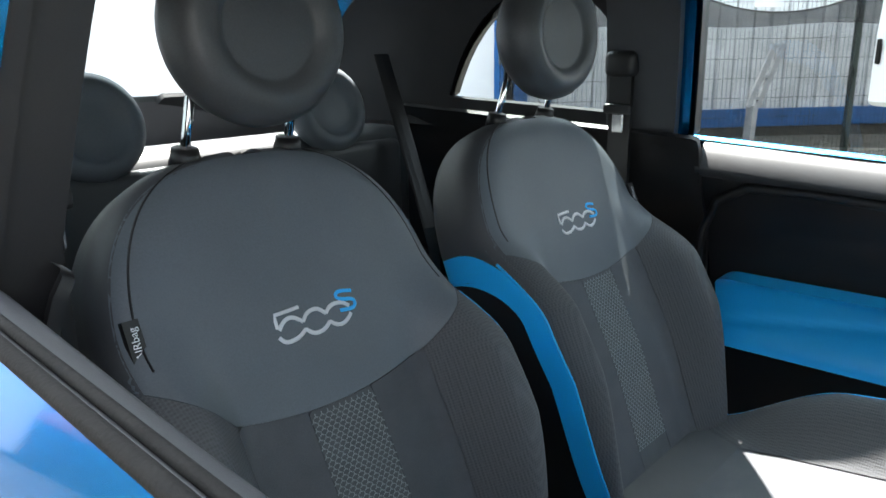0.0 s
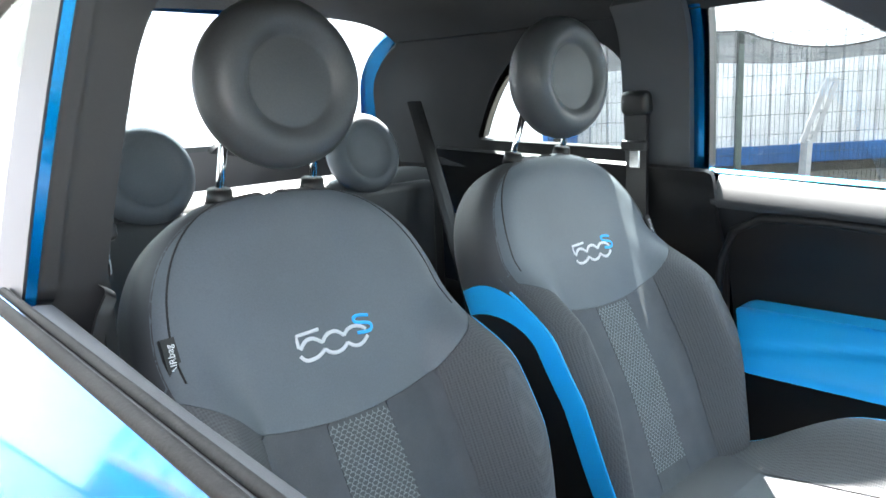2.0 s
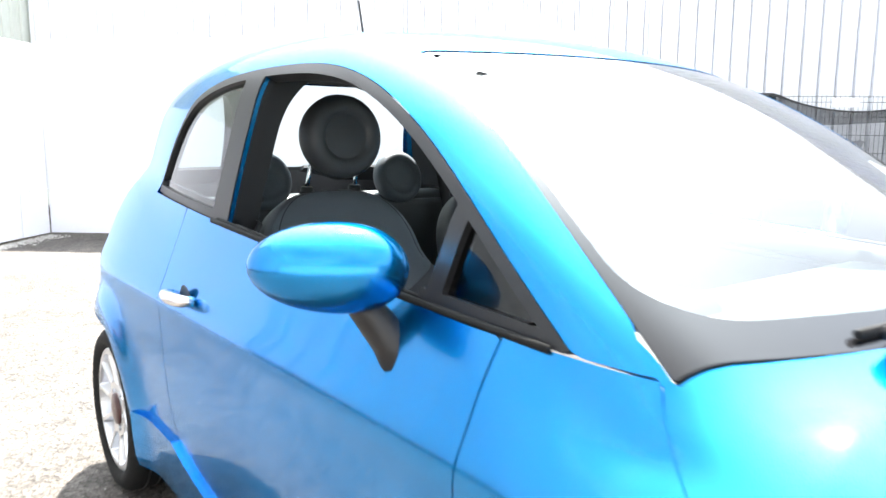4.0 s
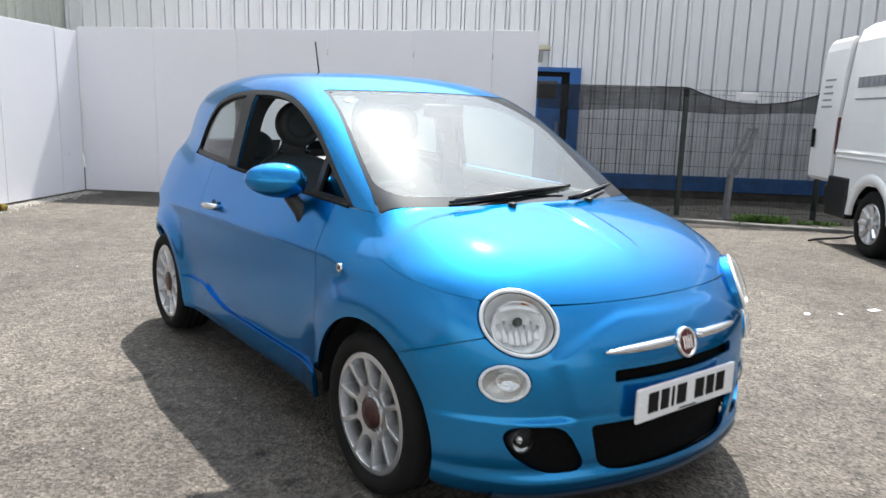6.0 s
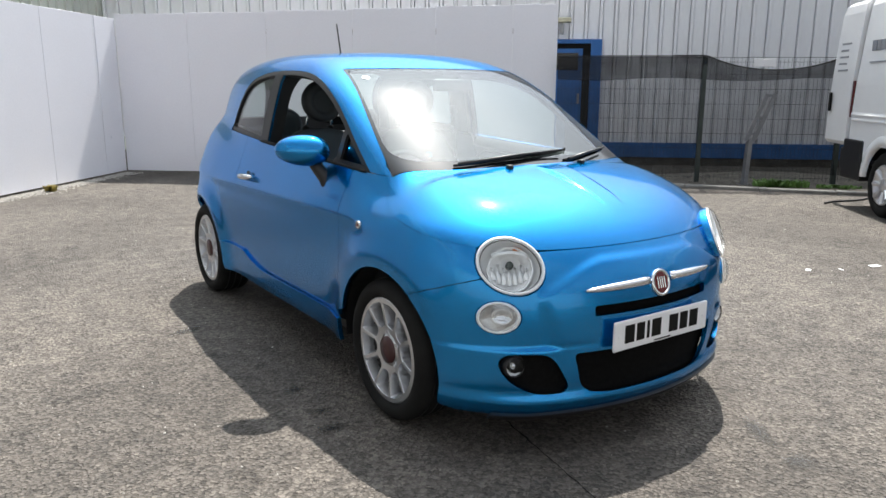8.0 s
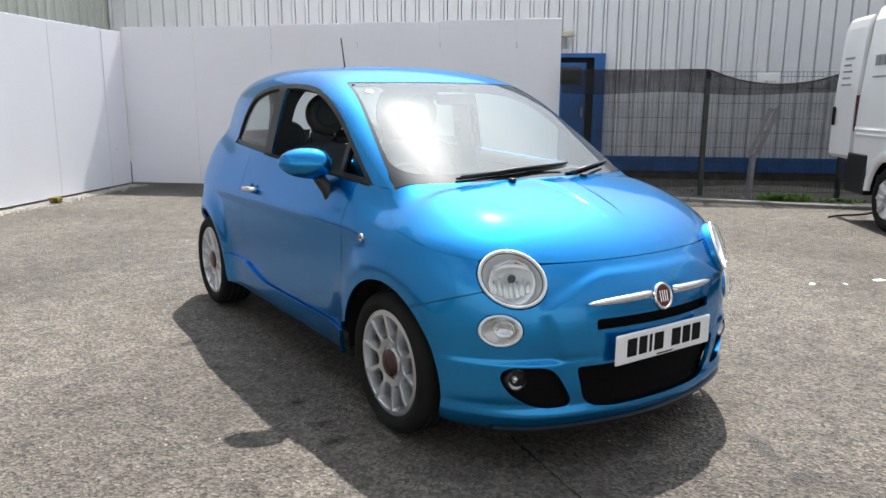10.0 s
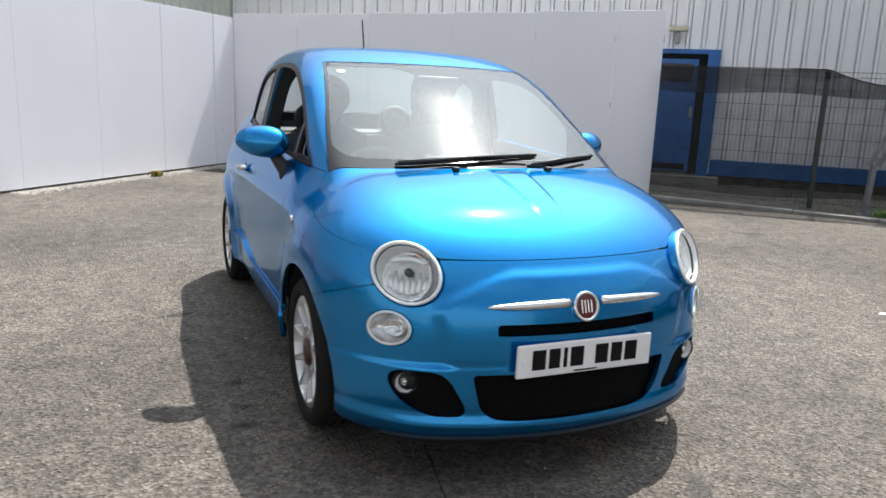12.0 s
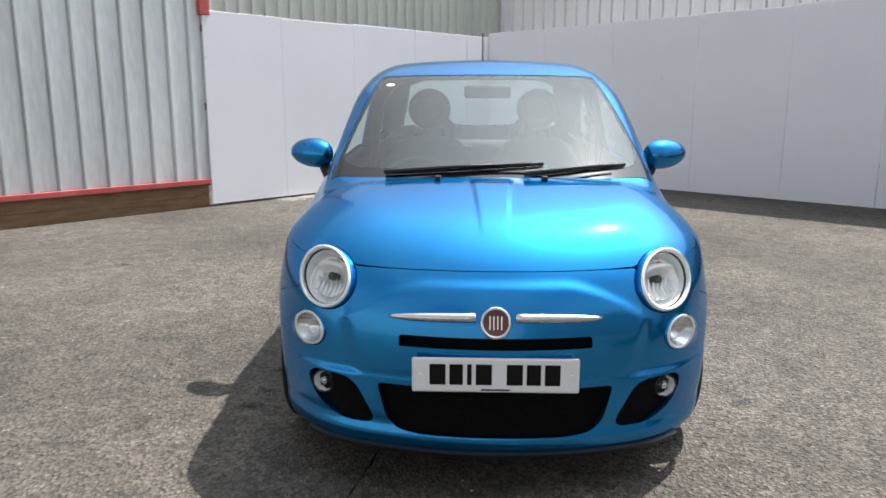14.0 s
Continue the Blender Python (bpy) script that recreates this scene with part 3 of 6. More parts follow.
def flanged(vs, fs, f, depth=0.018):
    """The piece with its edges folded inwards, as pressed sheet is."""
    count = {}
    for fc in fs:
        for i, j in zip(fc, fc[1:] + fc[:1]):
            count[(i, j)] = 1
    rim = [(i, j) for i, j in count if (j, i) not in count]
    ring = sorted({i for e in rim for i in e})
    k = len(vs)
    g = gradient(vs[ring], f)
    pos = {o: n for n, o in enumerate(ring)}
    r = len(ring)
    out = np.concatenate([vs, vs[ring], vs[ring] - g * depth])
    fs = list(fs) + [(k + pos[j], k + pos[i], k + r + pos[i], k + r + pos[j]) for i, j in rim]
    return out, fs


def panel(name, parent, material, mapping, f, A, B, na, nb, region, label="", depth=0.018, shift=0.0, both=False, lift=None):
    """A body panel; with both, its mirror image on the other side as a second one."""
    vs, fs = patch(mapping, f, A, B, na, nb, region, shift, lift)
    if depth:
        vs, fs = flanged(vs, fs, f, depth)
    made = [part(name, (vs, fs), material, parent, label, smooth=True)]
    if both:
        made.append(part(name, (vs * (-1, 1, 1), [fc[::-1] for fc in fs]), material, parent, label, smooth=True))
    return made if both else made[0]


def all_of(*fs):
    return np.maximum.reduce(np.broadcast_arrays(*fs))


def any_of(*fs):
    return np.minimum.reduce(np.broadcast_arrays(*fs))


# ---- outlines on the body ----
GAP = 0.0016


def belt(y):
    return 1.010 + 0.052 * y


def eased(y, ys, zs, w=0.03):
    """A line through points with its corners rounded over w."""
    return sum(np.interp(y + w * k, ys, zs) for k in (-1, -0.75, -0.5, -0.25, 0, 0.25, 0.5, 0.75, 1)) / 9


def spline(y, ys, zs):
    """A natural cubic through points."""
    ys, zs = np.array(ys), np.array(zs)
    h = np.diff(ys)
    n = len(ys)
    a, r = np.eye(n), np.zeros(n)
    for i in range(1, n - 1):
        a[i, i - 1:i + 2] = h[i - 1], 2 * (h[i - 1] + h[i]), h[i]
        r[i] = 6 * ((zs[i + 1] - zs[i]) / h[i] - (zs[i] - zs[i - 1]) / h[i - 1])
    c = np.linalg.solve(a, r)
    y = np.clip(y, ys[0], ys[-1])
    k = np.clip(np.searchsorted(ys, y) - 1, 0, n - 2)
    p, q = (ys[k + 1] - y) / h[k], (y - ys[k]) / h[k]
    return p * zs[k] + q * zs[k + 1] + ((p ** 3 - p) * c[k] + (q ** 3 - q) * c[k + 1]) * h[k] ** 2 / 6


def bonnet_side(y):
    return eased(y, [-1.9, -1.70, -1.55, -1.4, -1.2, -1.125, -1.07, -1.035, -1.0, -0.97], [0.747, 0.747, 0.764, 0.788, 0.824, 0.845, 0.872, 0.905, 0.955, 1.05], 0.022)


def cowl(x):
    return -1.205 + 0.40 * x * x


def arch(y, z, r=0.338):
    return any_of(np.hypot(y + 1.15, z - 0.29), np.hypot(y - 1.15, z - 0.29)) - r


def disc(c, a, b, f, face=None):
    """An ellipse on the surface round c, a across and b up; face: its own normal and long axis, where it leans."""
    c = np.array(c)
    n = gradient(c[None], f)[0] if face is None else np.array(face[0]) / np.linalg.norm(face[0])
    across = np.cross([0, 0, 1.0], n) if face is None else np.array(face[1]) - n * (n @ np.array(face[1]))
    across /= np.linalg.norm(across)
    up = np.cross(n, across)

    def g(x, y, z):
        d = np.stack([-np.abs(x) - c[0], y - c[1], z - c[2]], -1)
        return (np.hypot(d @ across / a, d @ up / b) - 1) * min(a, b)
    return g, c, n, across, up


def on_body(o, d):
    return project(np.array([o], float), np.array([d], float), whole_body)[0]


HL_LONG, HL_SHORT = 0.128, 0.101
HL, HL_C, HL_N, HL_A, HL_U = disc(on_body((-0.3, -1.25, 0.70), (-0.253, -0.385, 0.006)), HL_LONG, HL_SHORT, whole_body, ((-0.528, -0.760, 0.380), (0.653, -0.649, -0.391)))
IND, IND_C, IND_N, IND_A, IND_U = disc(on_body((-0.3, -1.25, 0.53), (-0.32, -0.411, 0)), 0.080, 0.059, whole_body)


def fog_recess(x, y, z):
    x = np.abs(x)
    d = smax(z - (0.398 + 0.02 * (x - 0.5)), 0.243 + 3.6 * np.maximum(x - 0.47, 0) ** 2 - z, 0.03)
    d = smax(smax(d, x - 0.628, 0.05), 0.428 - x + 0.55 * (z - 0.335), 0.05)
    return np.maximum(d, y + 1.5)


def slot(x, y, z):
    return all_of(np.abs(x) - 0.305, z - 0.557, 0.520 - z, y + 1.5)


def intake(x, y, z):
    x = np.abs(x)
    return np.maximum(smax(smax(x - (0.380 - 0.25 * (0.39 - z)), z - 0.390, 0.02), 0.226 + 0.9 * np.maximum(x - 0.2, 0) ** 2 - z, 0.05), y + 1.5)


def front_cut(x, y):
    """Height of the joint between bumper and wing, and between bumper and bonnet."""
    return np.where(np.abs(x) > 0.555, 0.578 - 0.36 * (y + 1.375), 0.747)


DOOR_F, DOOR_BOTTOM = -0.782, 0.335


def door_rear(z):
    return 0.50 - 0.35 * np.maximum(0.52 - z, 0) + 0.08 * (z - 0.7)


def side_glass_top(y):
    return spline(y, [-0.95, -0.76, -0.54, -0.36, -0.15, 0.10, 0.35, 0.58, 0.73, 0.82, 0.90, 0.96], [0.925, 1.062, 1.218, 1.314, 1.373, 1.392, 1.388, 1.357, 1.292, 1.195, 1.05, 0.91])


def side_opening(x, y, z, grow=0.0):
    return all_of(z - side_glass_top(y) - grow, belt(y) - z - grow, 0.50 - np.abs(x), y - 0.95, -0.95 - y)


def pillar_b(z):
    return 0.268 - 0.10 * (z - 1.04)


def screen_side(z):
    d = z - 0.971
    return 0.657 - 0.25 * d - 0.20 * d * d


def screen(x, y, z, shrink=0.0):
    x = np.abs(x)
    return all_of(x - screen_side(z) + shrink, y - (-0.415 + 0.40 * x * x) + shrink, cowl(x) + 0.015 - y + shrink * 1.2)


def screen_clear(x, y, z):
    """The see-through part, inside the black edge band."""
    x = np.abs(x)
    d = smax(x - screen_side(z) + 0.016, cowl(x) + 0.074 - y, 0.12)
    return np.maximum(d, y - (-0.415 + 0.40 * x * x) + 0.022)


def back_glass(x, y, z, grow=0.0):
    x = np.abs(x)
    return all_of(x - (0.580 - 0.25 * (z - 1.06)) - grow, z - 1.445 - grow, 1.085 - z - grow, 1.06 - y)


# ---- the car ----
car = thing("hatchback_car", "small three-door hatchback in bright metallic blue, parked", "car")
P = PAINT


def bumper_region(x, y, z):
    return all_of(z - front_cut(x, y) + GAP, y + 1.15, -arch(y, z), GAP - HL(x, y, z), GAP - IND(x, y, z), -fog_recess(x, y, z), -slot(x, y, z), -intake(x, y, z), 0.166 - z)


def wing_region(x, y, z):
    return all_of(front_cut(x, y) - z + GAP, z - any_of(bonnet_side(y), belt(y) + 0 * y) + GAP * 0.5, y - DOOR_F + GAP, -arch(y, z), GAP - HL(x, y, z), DOOR_BOTTOM - 0.03 - z, np.where(np.abs(x) < 0.555, 1.0, -1.0))


side_arc = arc_of(-0.70)
panel("front_bumper", car, P, nose_map, whole_body, (-arc_of(-1.14), arc_of(-1.14)), (0.155, 0.76), 240, 66, bumper_region, "metallic blue bumper")
panel("front_wing", car, P, nose_map, whole_body, (-side_arc, -0.4), (0.29, 1.0), 150, 72, wing_region, both=True)
panel("bonnet", car, P, fan_map(0.5), whole_body, (-1.80, -0.96), (-1.25, 1.25), 84, 150,
      lambda x, y, z: all_of(bonnet_side(y) - z + GAP * 0.4, y - cowl(x) - 0.010, GAP - HL(x, y, z)), "bonnet with two raised creases",
      lift=lambda x, y, z: 0.008 * np.clip((0.047 + 0.07 * (y + 1.6) - np.abs(x)) / 0.008 + 0.5, 0, 1) * np.clip((y + 1.64) / 0.3, 0, 1) * np.clip((-1.215 - y) / 0.06, 0, 1))


def door_region(x, y, z):
    return all_of(DOOR_F - y + GAP, y - door_rear(z) + GAP, DOOR_BOTTOM - z + GAP, z - belt(y) + 0.002)


doors = panel("door", car, P, nose_map, whole_body, (-arc_of(0.62), -arc_of(-0.80)), (0.31, 1.05), 100, 60, door_region, both=True)
panel("rear_quarter", car, P, nose_map, whole_body, (-arc_of(1.35), -arc_of(0.30)), (0.28, 1.1), 80, 62,
      lambda x, y, z: all_of(door_rear(z) - y + GAP, -arch(y, z), z - belt(y) + 0.002, 0.30 - z, y - 1.2), both=True)
panel("tailgate", car, P, tail_map, whole_body, (-1.05, 1.05), (0.22, 1.1), 90, 50,
      lambda x, y, z: all_of(1.2 - y, -arch(y, z), z - belt(y) + 0.002, 0.25 - z))
panel("roof_shell", car, P, fan_map(0.94), whole_body, (-1.05, 1.66), (-1.68, 1.68), 150, 130,
      lambda x, y, z: all_of(any_of(belt(y), bonnet_side(y) + 0 * y) - z + 0.002, -screen(x, y, z), -side_opening(x, y, z), -back_glass(x, y, z), cowl(x) - y, -all_of(y + 0.95, np.abs(x) - 0.655)))
# sills with a kicked-up moulding
panel("sill_skirt", car, P, nose_map, whole_body, (-arc_of(0.78), -arc_of(-0.84)), (0.18, 0.42), 90, 24,
      lambda x, y, z: all_of(-arch(y, z), z - (DOOR_BOTTOM - 0.003 + 0.07 * np.clip((y - 0.12) / 0.35, 0, 1) ** 2), 0.226 - z, y - 0.80, -0.79 - y), both=True, shift=0.006,
      lift=lambda x, y, z: 0.008 * np.clip((z - 0.2) / 0.06, 0, 1))
panel("front_splitter", car, BLACK, nose_map, lower_body, (-1.15, 1.15), (0.135, 0.20), 120, 16,
      lambda x, y, z: all_of(z - 0.167, 0.146 - z, -arch(y, z), np.abs(x) - 0.64, y + 1.3), "black lower lip", shift=0.012, depth=0.05)

# glass
panel("windscreen", car, SCREEN, fan_map(0.94), greenhouse, (-1.25, -0.2), (-1.5, 1.5), 60, 80, screen_clear, depth=0, shift=-0.002)
panel("windscreen_border", car, GLOSSBLACK, fan_map(0.94), greenhouse, (-1.25, -0.2), (-1.68, 1.68), 170, 320,
      lambda x, y, z: all_of(screen(x, y, z, 0.003), -screen_clear(x, y, z), 0.945 - z), "black edge band of the windscreen", depth=0.006, shift=-0.002)
panel("back_window", car, GLASS, fan_map(0.94), greenhouse, (1.0, 1.66), (-1.5, 1.5), 50, 60, lambda x, y, z: back_glass(x, y, z, 0.0), depth=0, shift=-0.006)
for sgn, door in ((-1, doors[0]), (1, doors[1])):
    q = panel("quarter_window", car, DARKGLASS, fan_map(0.94), greenhouse, (0.2, 1.0), (sgn * 0.7, sgn * 1.68), 50, 50,
              lambda x, y, z: all_of(side_opening(x, y, z), pillar_b(z) + 0.050 - y), depth=0, shift=-0.010)
    panel("window_seal", car, BLACK, fan_map(0.94), greenhouse, (-0.96, 0.98), (sgn * 0.6, sgn * 1.69), 170, 80,
          lambda x, y, z, sgn=sgn: all_of(side_opening(x, y, z, -0.001), np.where((y < pillar_b(z) - 0.05) & (y > (-0.58 if sgn < 0 else -2)) & (z < belt(y) + (0.028 if sgn < 0 else 0.04)), 1.0, -1.0), any_of(-side_opening(x, y, z, -0.022), all_of(pillar_b(z) - 0.050 - y, y - pillar_b(z) - 0.052), all_of(y + 0.60 + 0.25 * (z - 1), -0.635 - 0.25 * (z - 1) - y))), depth=0.03, shift=0.001)
    panel("door_glass" if sgn > 0 else "corner_glass", door, GLASS if sgn > 0 else SMOKED, fan_map(0.94), greenhouse, (-0.95, 0.4), (sgn * 0.6, sgn * 1.68), 70, 50,
          (lambda x, y, z: all_of(side_opening(x, y, z), y - pillar_b(z))) if sgn > 0 else (lambda x, y, z: all_of(side_opening(x, y, z), y + 0.62 + 0.25 * (z - 1))), depth=0, shift=-0.012)
    panel("corner_trim", door, TRIM, fan_map(0.94), greenhouse, (-0.95, -0.5), (sgn * 0.6, sgn * 1.68), 40, 50, lambda x, y, z: all_of(side_opening(x, y, z), y + 0.60 + 0.25 * (z - 1)), "dark corner trim behind the mirror", depth=0, shift=-0.030)


# ---- lamps, badge, grilles, plate ----
def dish(c, n, a, b, across, up, profile, seg=40):
    """A turned form about c: profile rows are (radius share, height along n)."""
    vs, fs = [], []
    for r, h in profile:
        for k in range(seg):
            w = 2 * math.pi * k / seg
            vs.append(c + n * h + across * (a * r * math.cos(w)) + up * (b * r * math.sin(w)))
    for i in range(len(profile) - 1):
        for k in range(seg):
            fs.append((i * seg + k, i * seg + (k + 1) % seg, (i + 1) * seg + (k + 1) % seg, (i + 1) * seg + k))
    return np.array(vs), fs


SILVERED = mat("silvered_plastic", (0.88, 0.89, 0.90), 0.3, 0.35)
AMBER = mat("amber_plastic", (0.55, 0.20, 0.08), 0.3)
REFLECT = mat("lamp_reflector", (0.95, 0.955, 0.96), 0.22, 0.1)
for sgn in (-1, 1):
    flip = np.array((-sgn, 1, 1))
    for nm, c, n, a_, u_, a, b in (("headlight", HL_C, HL_N, HL_A, HL_U, HL_LONG, HL_SHORT), ("side_lamp", IND_C, IND_N, IND_A, IND_U, 0.080, 0.059)):
        c, n, a_, u_ = c * flip, n * flip, a_ * flip, u_ * flip
        def turned(profile, c=c, n=n, a_=a_, u_=u_, a=a, b=b):
            return dish(c, n, a, b, a_, u_, profile)
        lamp = part(nm, turned([(0.995, -0.03), (0.995, -0.008), (0.98, 0.001), (0.965, 0.0)]), PAINT, car, "round clear lamp in a silver ring", True)
        if nm == "headlight":
            up_v = np.array((0, 0, 1.0)) - n * n[2]
            up_v /= np.linalg.norm(up_v)
            ac_v = np.cross(up_v, n)
            def bowl(profile, dx=0.0, dz=0.0, r=0.094, seg=40):
                return dish(c + ac_v * dx + up_v * dz, n, r, r, ac_v, up_v, profile, seg)
            part("chrome_ring", turned([(0.985, -0.004), (0.965, 0.006), (0.93, 0.009), (0.885, 0.006), (0.87, -0.002), (0.86, -0.024)]), SILVERED, lamp, smooth=True)
            part("inner_ring", turned([(0.865, -0.006), (0.850, -0.005), (0.845, -0.014)]), GLOSSBLACK, lamp, smooth=True)
            part("housing", turned([(0.86, -0.010), (0.80, -0.036), (0.60, -0.072), (0.02, -0.078)]), REFLECT, lamp, smooth=True)
            part("main_reflector", bowl([(0.88, -0.020), (0.84, -0.022), (0.80, -0.034), (0.55, -0.058), (0.25, -0.068), (0.02, -0.070)], 0, -0.012, seg=14), REFLECT, lamp)
            for k in range(-3, 4):
                x0 = k * 0.0205
                p = c + ac_v * x0 + up_v * (-0.012 + 0.022 - 0.012 * (k % 2)) - n * 0.040
                q = c + ac_v * x0 * 0.9 + up_v * (-0.012 - 0.052 + 5.0 * x0 * x0) - n * 0.034
                part("facet", tube([p, (p + q) / 2 - n * 0.010, q], 0.0088, 8, flat=0.45), REFLECT if k % 2 else SILVERED, lamp, smooth=True)
            shade = c + up_v * 0.006 - n * 0.030
            part("bulb_shade", tube([shade - n * 0.03, shade, shade + n * 0.006], [0.014, 0.014, 0.009], 14), DARKSTEEL, lamp, "dark bulb shade", True)
            part("brow", tube([c + ac_v * x + up_v * (0.050 - 3.0 * x * x) - n * 0.026 for x in np.linspace(-0.062, 0.062, 9)], 0.016, 8, flat=0.5), SILVERED, lamp, smooth=True)
            part("amber_bulb", tube([c + ac_v * 0.012 + up_v * 0.066 - n * 0.034, c + ac_v * 0.040 + up_v * 0.058 - n * 0.034], 0.008, 10), AMBER, lamp, "faint amber bulb", True)
        else:
            part("chrome_ring", turned([(0.97, 0.0), (0.95, 0.005), (0.84, 0.002)]), SILVERED, lamp, smooth=True)
            part("reflector", turned([(0.87, 0.0), (0.7, -0.022), (0.4, -0.036), (0.02, -0.04)]), SATIN, lamp, smooth=True)
            part("bowl", (turned([(0.5, -0.034), (0.48, -0.016), (0.42, -0.016), (0.3, -0.03), (0.02, -0.036)])[0] + a_ * 0.012, turned([(0.5, 0)] * 5)[1]), CHROME, lamp, smooth=True)
        part("lens", turned([(0.95, 0.004), (0.9, 0.014), (0.75, 0.024), (0.5, 0.030), (0.25, 0.033), (0.01, 0.034)]), LENS, lamp, smooth=True)

# dark openings in the bumper
panel("fog_lamp_bezel", car, VOID, nose_map, whole_body, (-1.0, -0.35), (0.20, 0.42), 60, 30, lambda x, y, z: fog_recess(x, y, z) - 0.02, shift=-0.022, depth=0, both=True)
panel("upper_grille", car, VOID, nose_map, whole_body, (-0.38, 0.38), (0.48, 0.60), 34, 12, lambda x, y, z: slot(x, y, z) - 0.03, shift=-0.03, depth=0)
panel("lower_grille", car, VOID, nose_map, whole_body, (-0.50, 0.50), (0.19, 0.43), 44, 20, lambda x, y, z: intake(x, y, z) - 0.035, shift=-0.035, depth=0)
for sgn in (-1, 1):
    c = np.array(on_body((sgn * 0.3, -1.25, 0.352), (sgn * 0.262, -0.447, 0))) + np.array((0, 0.014, 0))
    n = np.array((sgn * 0.16, -0.985, 0.06))
    n /= np.linalg.norm(n)
    ac = np.cross((0, 0, 1.0), n)
    ac /= np.linalg.norm(ac)
    fu = np.cross(n, ac)
    def fog_dish(profile, seg=32, c=c, n=n, ac=ac, fu=fu):
        return dish(c, n, 0.037, 0.037, ac, fu, profile, seg)
    fl = part("fog_lamp", fog_dish([(1.06, -0.04), (1.06, 0.002), (0.98, 0.005), (0.96, -0.004)]), BLACK, car, "small round clear fog lamp", True)
    part("reflector", fog_dish([(0.97, -0.002), (0.75, -0.018), (0.4, -0.030), (0.02, -0.034)], 9), REFLECT, fl)
    part("main_bulb", fog_dish([(0.34, -0.03), (0.32, -0.006), (0.02, -0.002)]), CHROME, fl, smooth=True)
    for k in (-1, 1):
        q0, q1 = c + ac * 0.015 * k + fu * 0.022 - n * 0.010, c + ac * 0.012 * k - fu * 0.020 - n * 0.014
        part("facet", tube([q0, q1], 0.0022, 6), DARKSTEEL, fl)
    part("lens", fog_dish([(0.97, 0.002), (0.6, 0.010), (0.02, 0.013)]), LENS, fl, smooth=True)

badge_c = on_body((0, -1.25, 0.605), (0, -1, 0))
badge_n = gradient(badge_c[None], whole_body)[0]
badge_u = np.cross(badge_n, (1.0, 0, 0)) * -1
badge_u *= np.sign(badge_u[2])
bx = np.array((1.0, 0, 0))
badge = part("bonnet_badge", dish(badge_c, badge_n, 0.049, 0.051, bx, badge_u, [(1.0, -0.004), (1.0, 0.007), (0.94, 0.012), (0.82, 0.012), (0.79, 0.007)]), CHROME, car, "round chrome-rimmed dark red badge", True)
part("enamel", dish(badge_c, badge_n, 0.049, 0.051, bx, badge_u, [(0.80, 0.007), (0.4, 0.0085), (0.01, 0.009)]), RED, badge, smooth=True)
bb = bmesh.new()
for k in (-1.5, -0.5, 0.5, 1.5):
    c = Vector(badge_c + badge_n * 0.0095 + bx * k * 0.012)
    u = Vector(badge_u)
    tube([c - u * 0.021, c + u * 0.021], 0.0026, 6, bb)
part("emblem_bar", bb, CHROME, badge)
for sgn in (-1, 1):
    pts, rad = [], []
    for k in range(13):
        x = sgn * (0.062 + 0.275 * k / 12)
        zz = 0.621 - 0.008 * k / 12
        p = on_body((x, -1.25, zz), (0, -1, 0))
        pts.append(p + np.array((0, -0.005, 0)))
        rad.append(0.0155 * (1 - 0.7 * (k / 12) ** 4))
    part("chrome_strip", tube(pts, rad, 10), SATIN, car, smooth=True)

plate_y = on_body((0.0, -1.25, 0.445), (0, -1, 0))[1] - 0.012
plate = part("number_plate", box(-0.26, 0.26, plate_y, plate_y + 0.008, 0.389, 0.500, 0.006, 2), WHITE, car, "white plate with black bars")
for x0, w in ((-0.205, 0.05), (-0.143, 0.042), (-0.088, 0.014), (-0.061, 0.05), (0.035, 0.05), (0.097, 0.044), (0.153, 0.048)):
    part("plate_bar", box(x0, x0 + w, plate_y - 0.0012, plate_y + 0.002, 0.413, 0.480), INK, plate)
part("plate_bar", box(-0.045, 0.045, plate_y - 0.0012, plate_y + 0.002, 0.3945, 0.3995), INK, plate)
for x0 in (-0.235, 0.235):
    part("plate_screw", dish(np.array((x0, plate_y, 0.444)), np.array((0, -1.0, 0)), 0.006, 0.006, bx, np.array((0, 0, 1.0)), [(1, -0.001), (0.9, 0.002), (0.05, 0.0025)], 12), WHITE, plate)

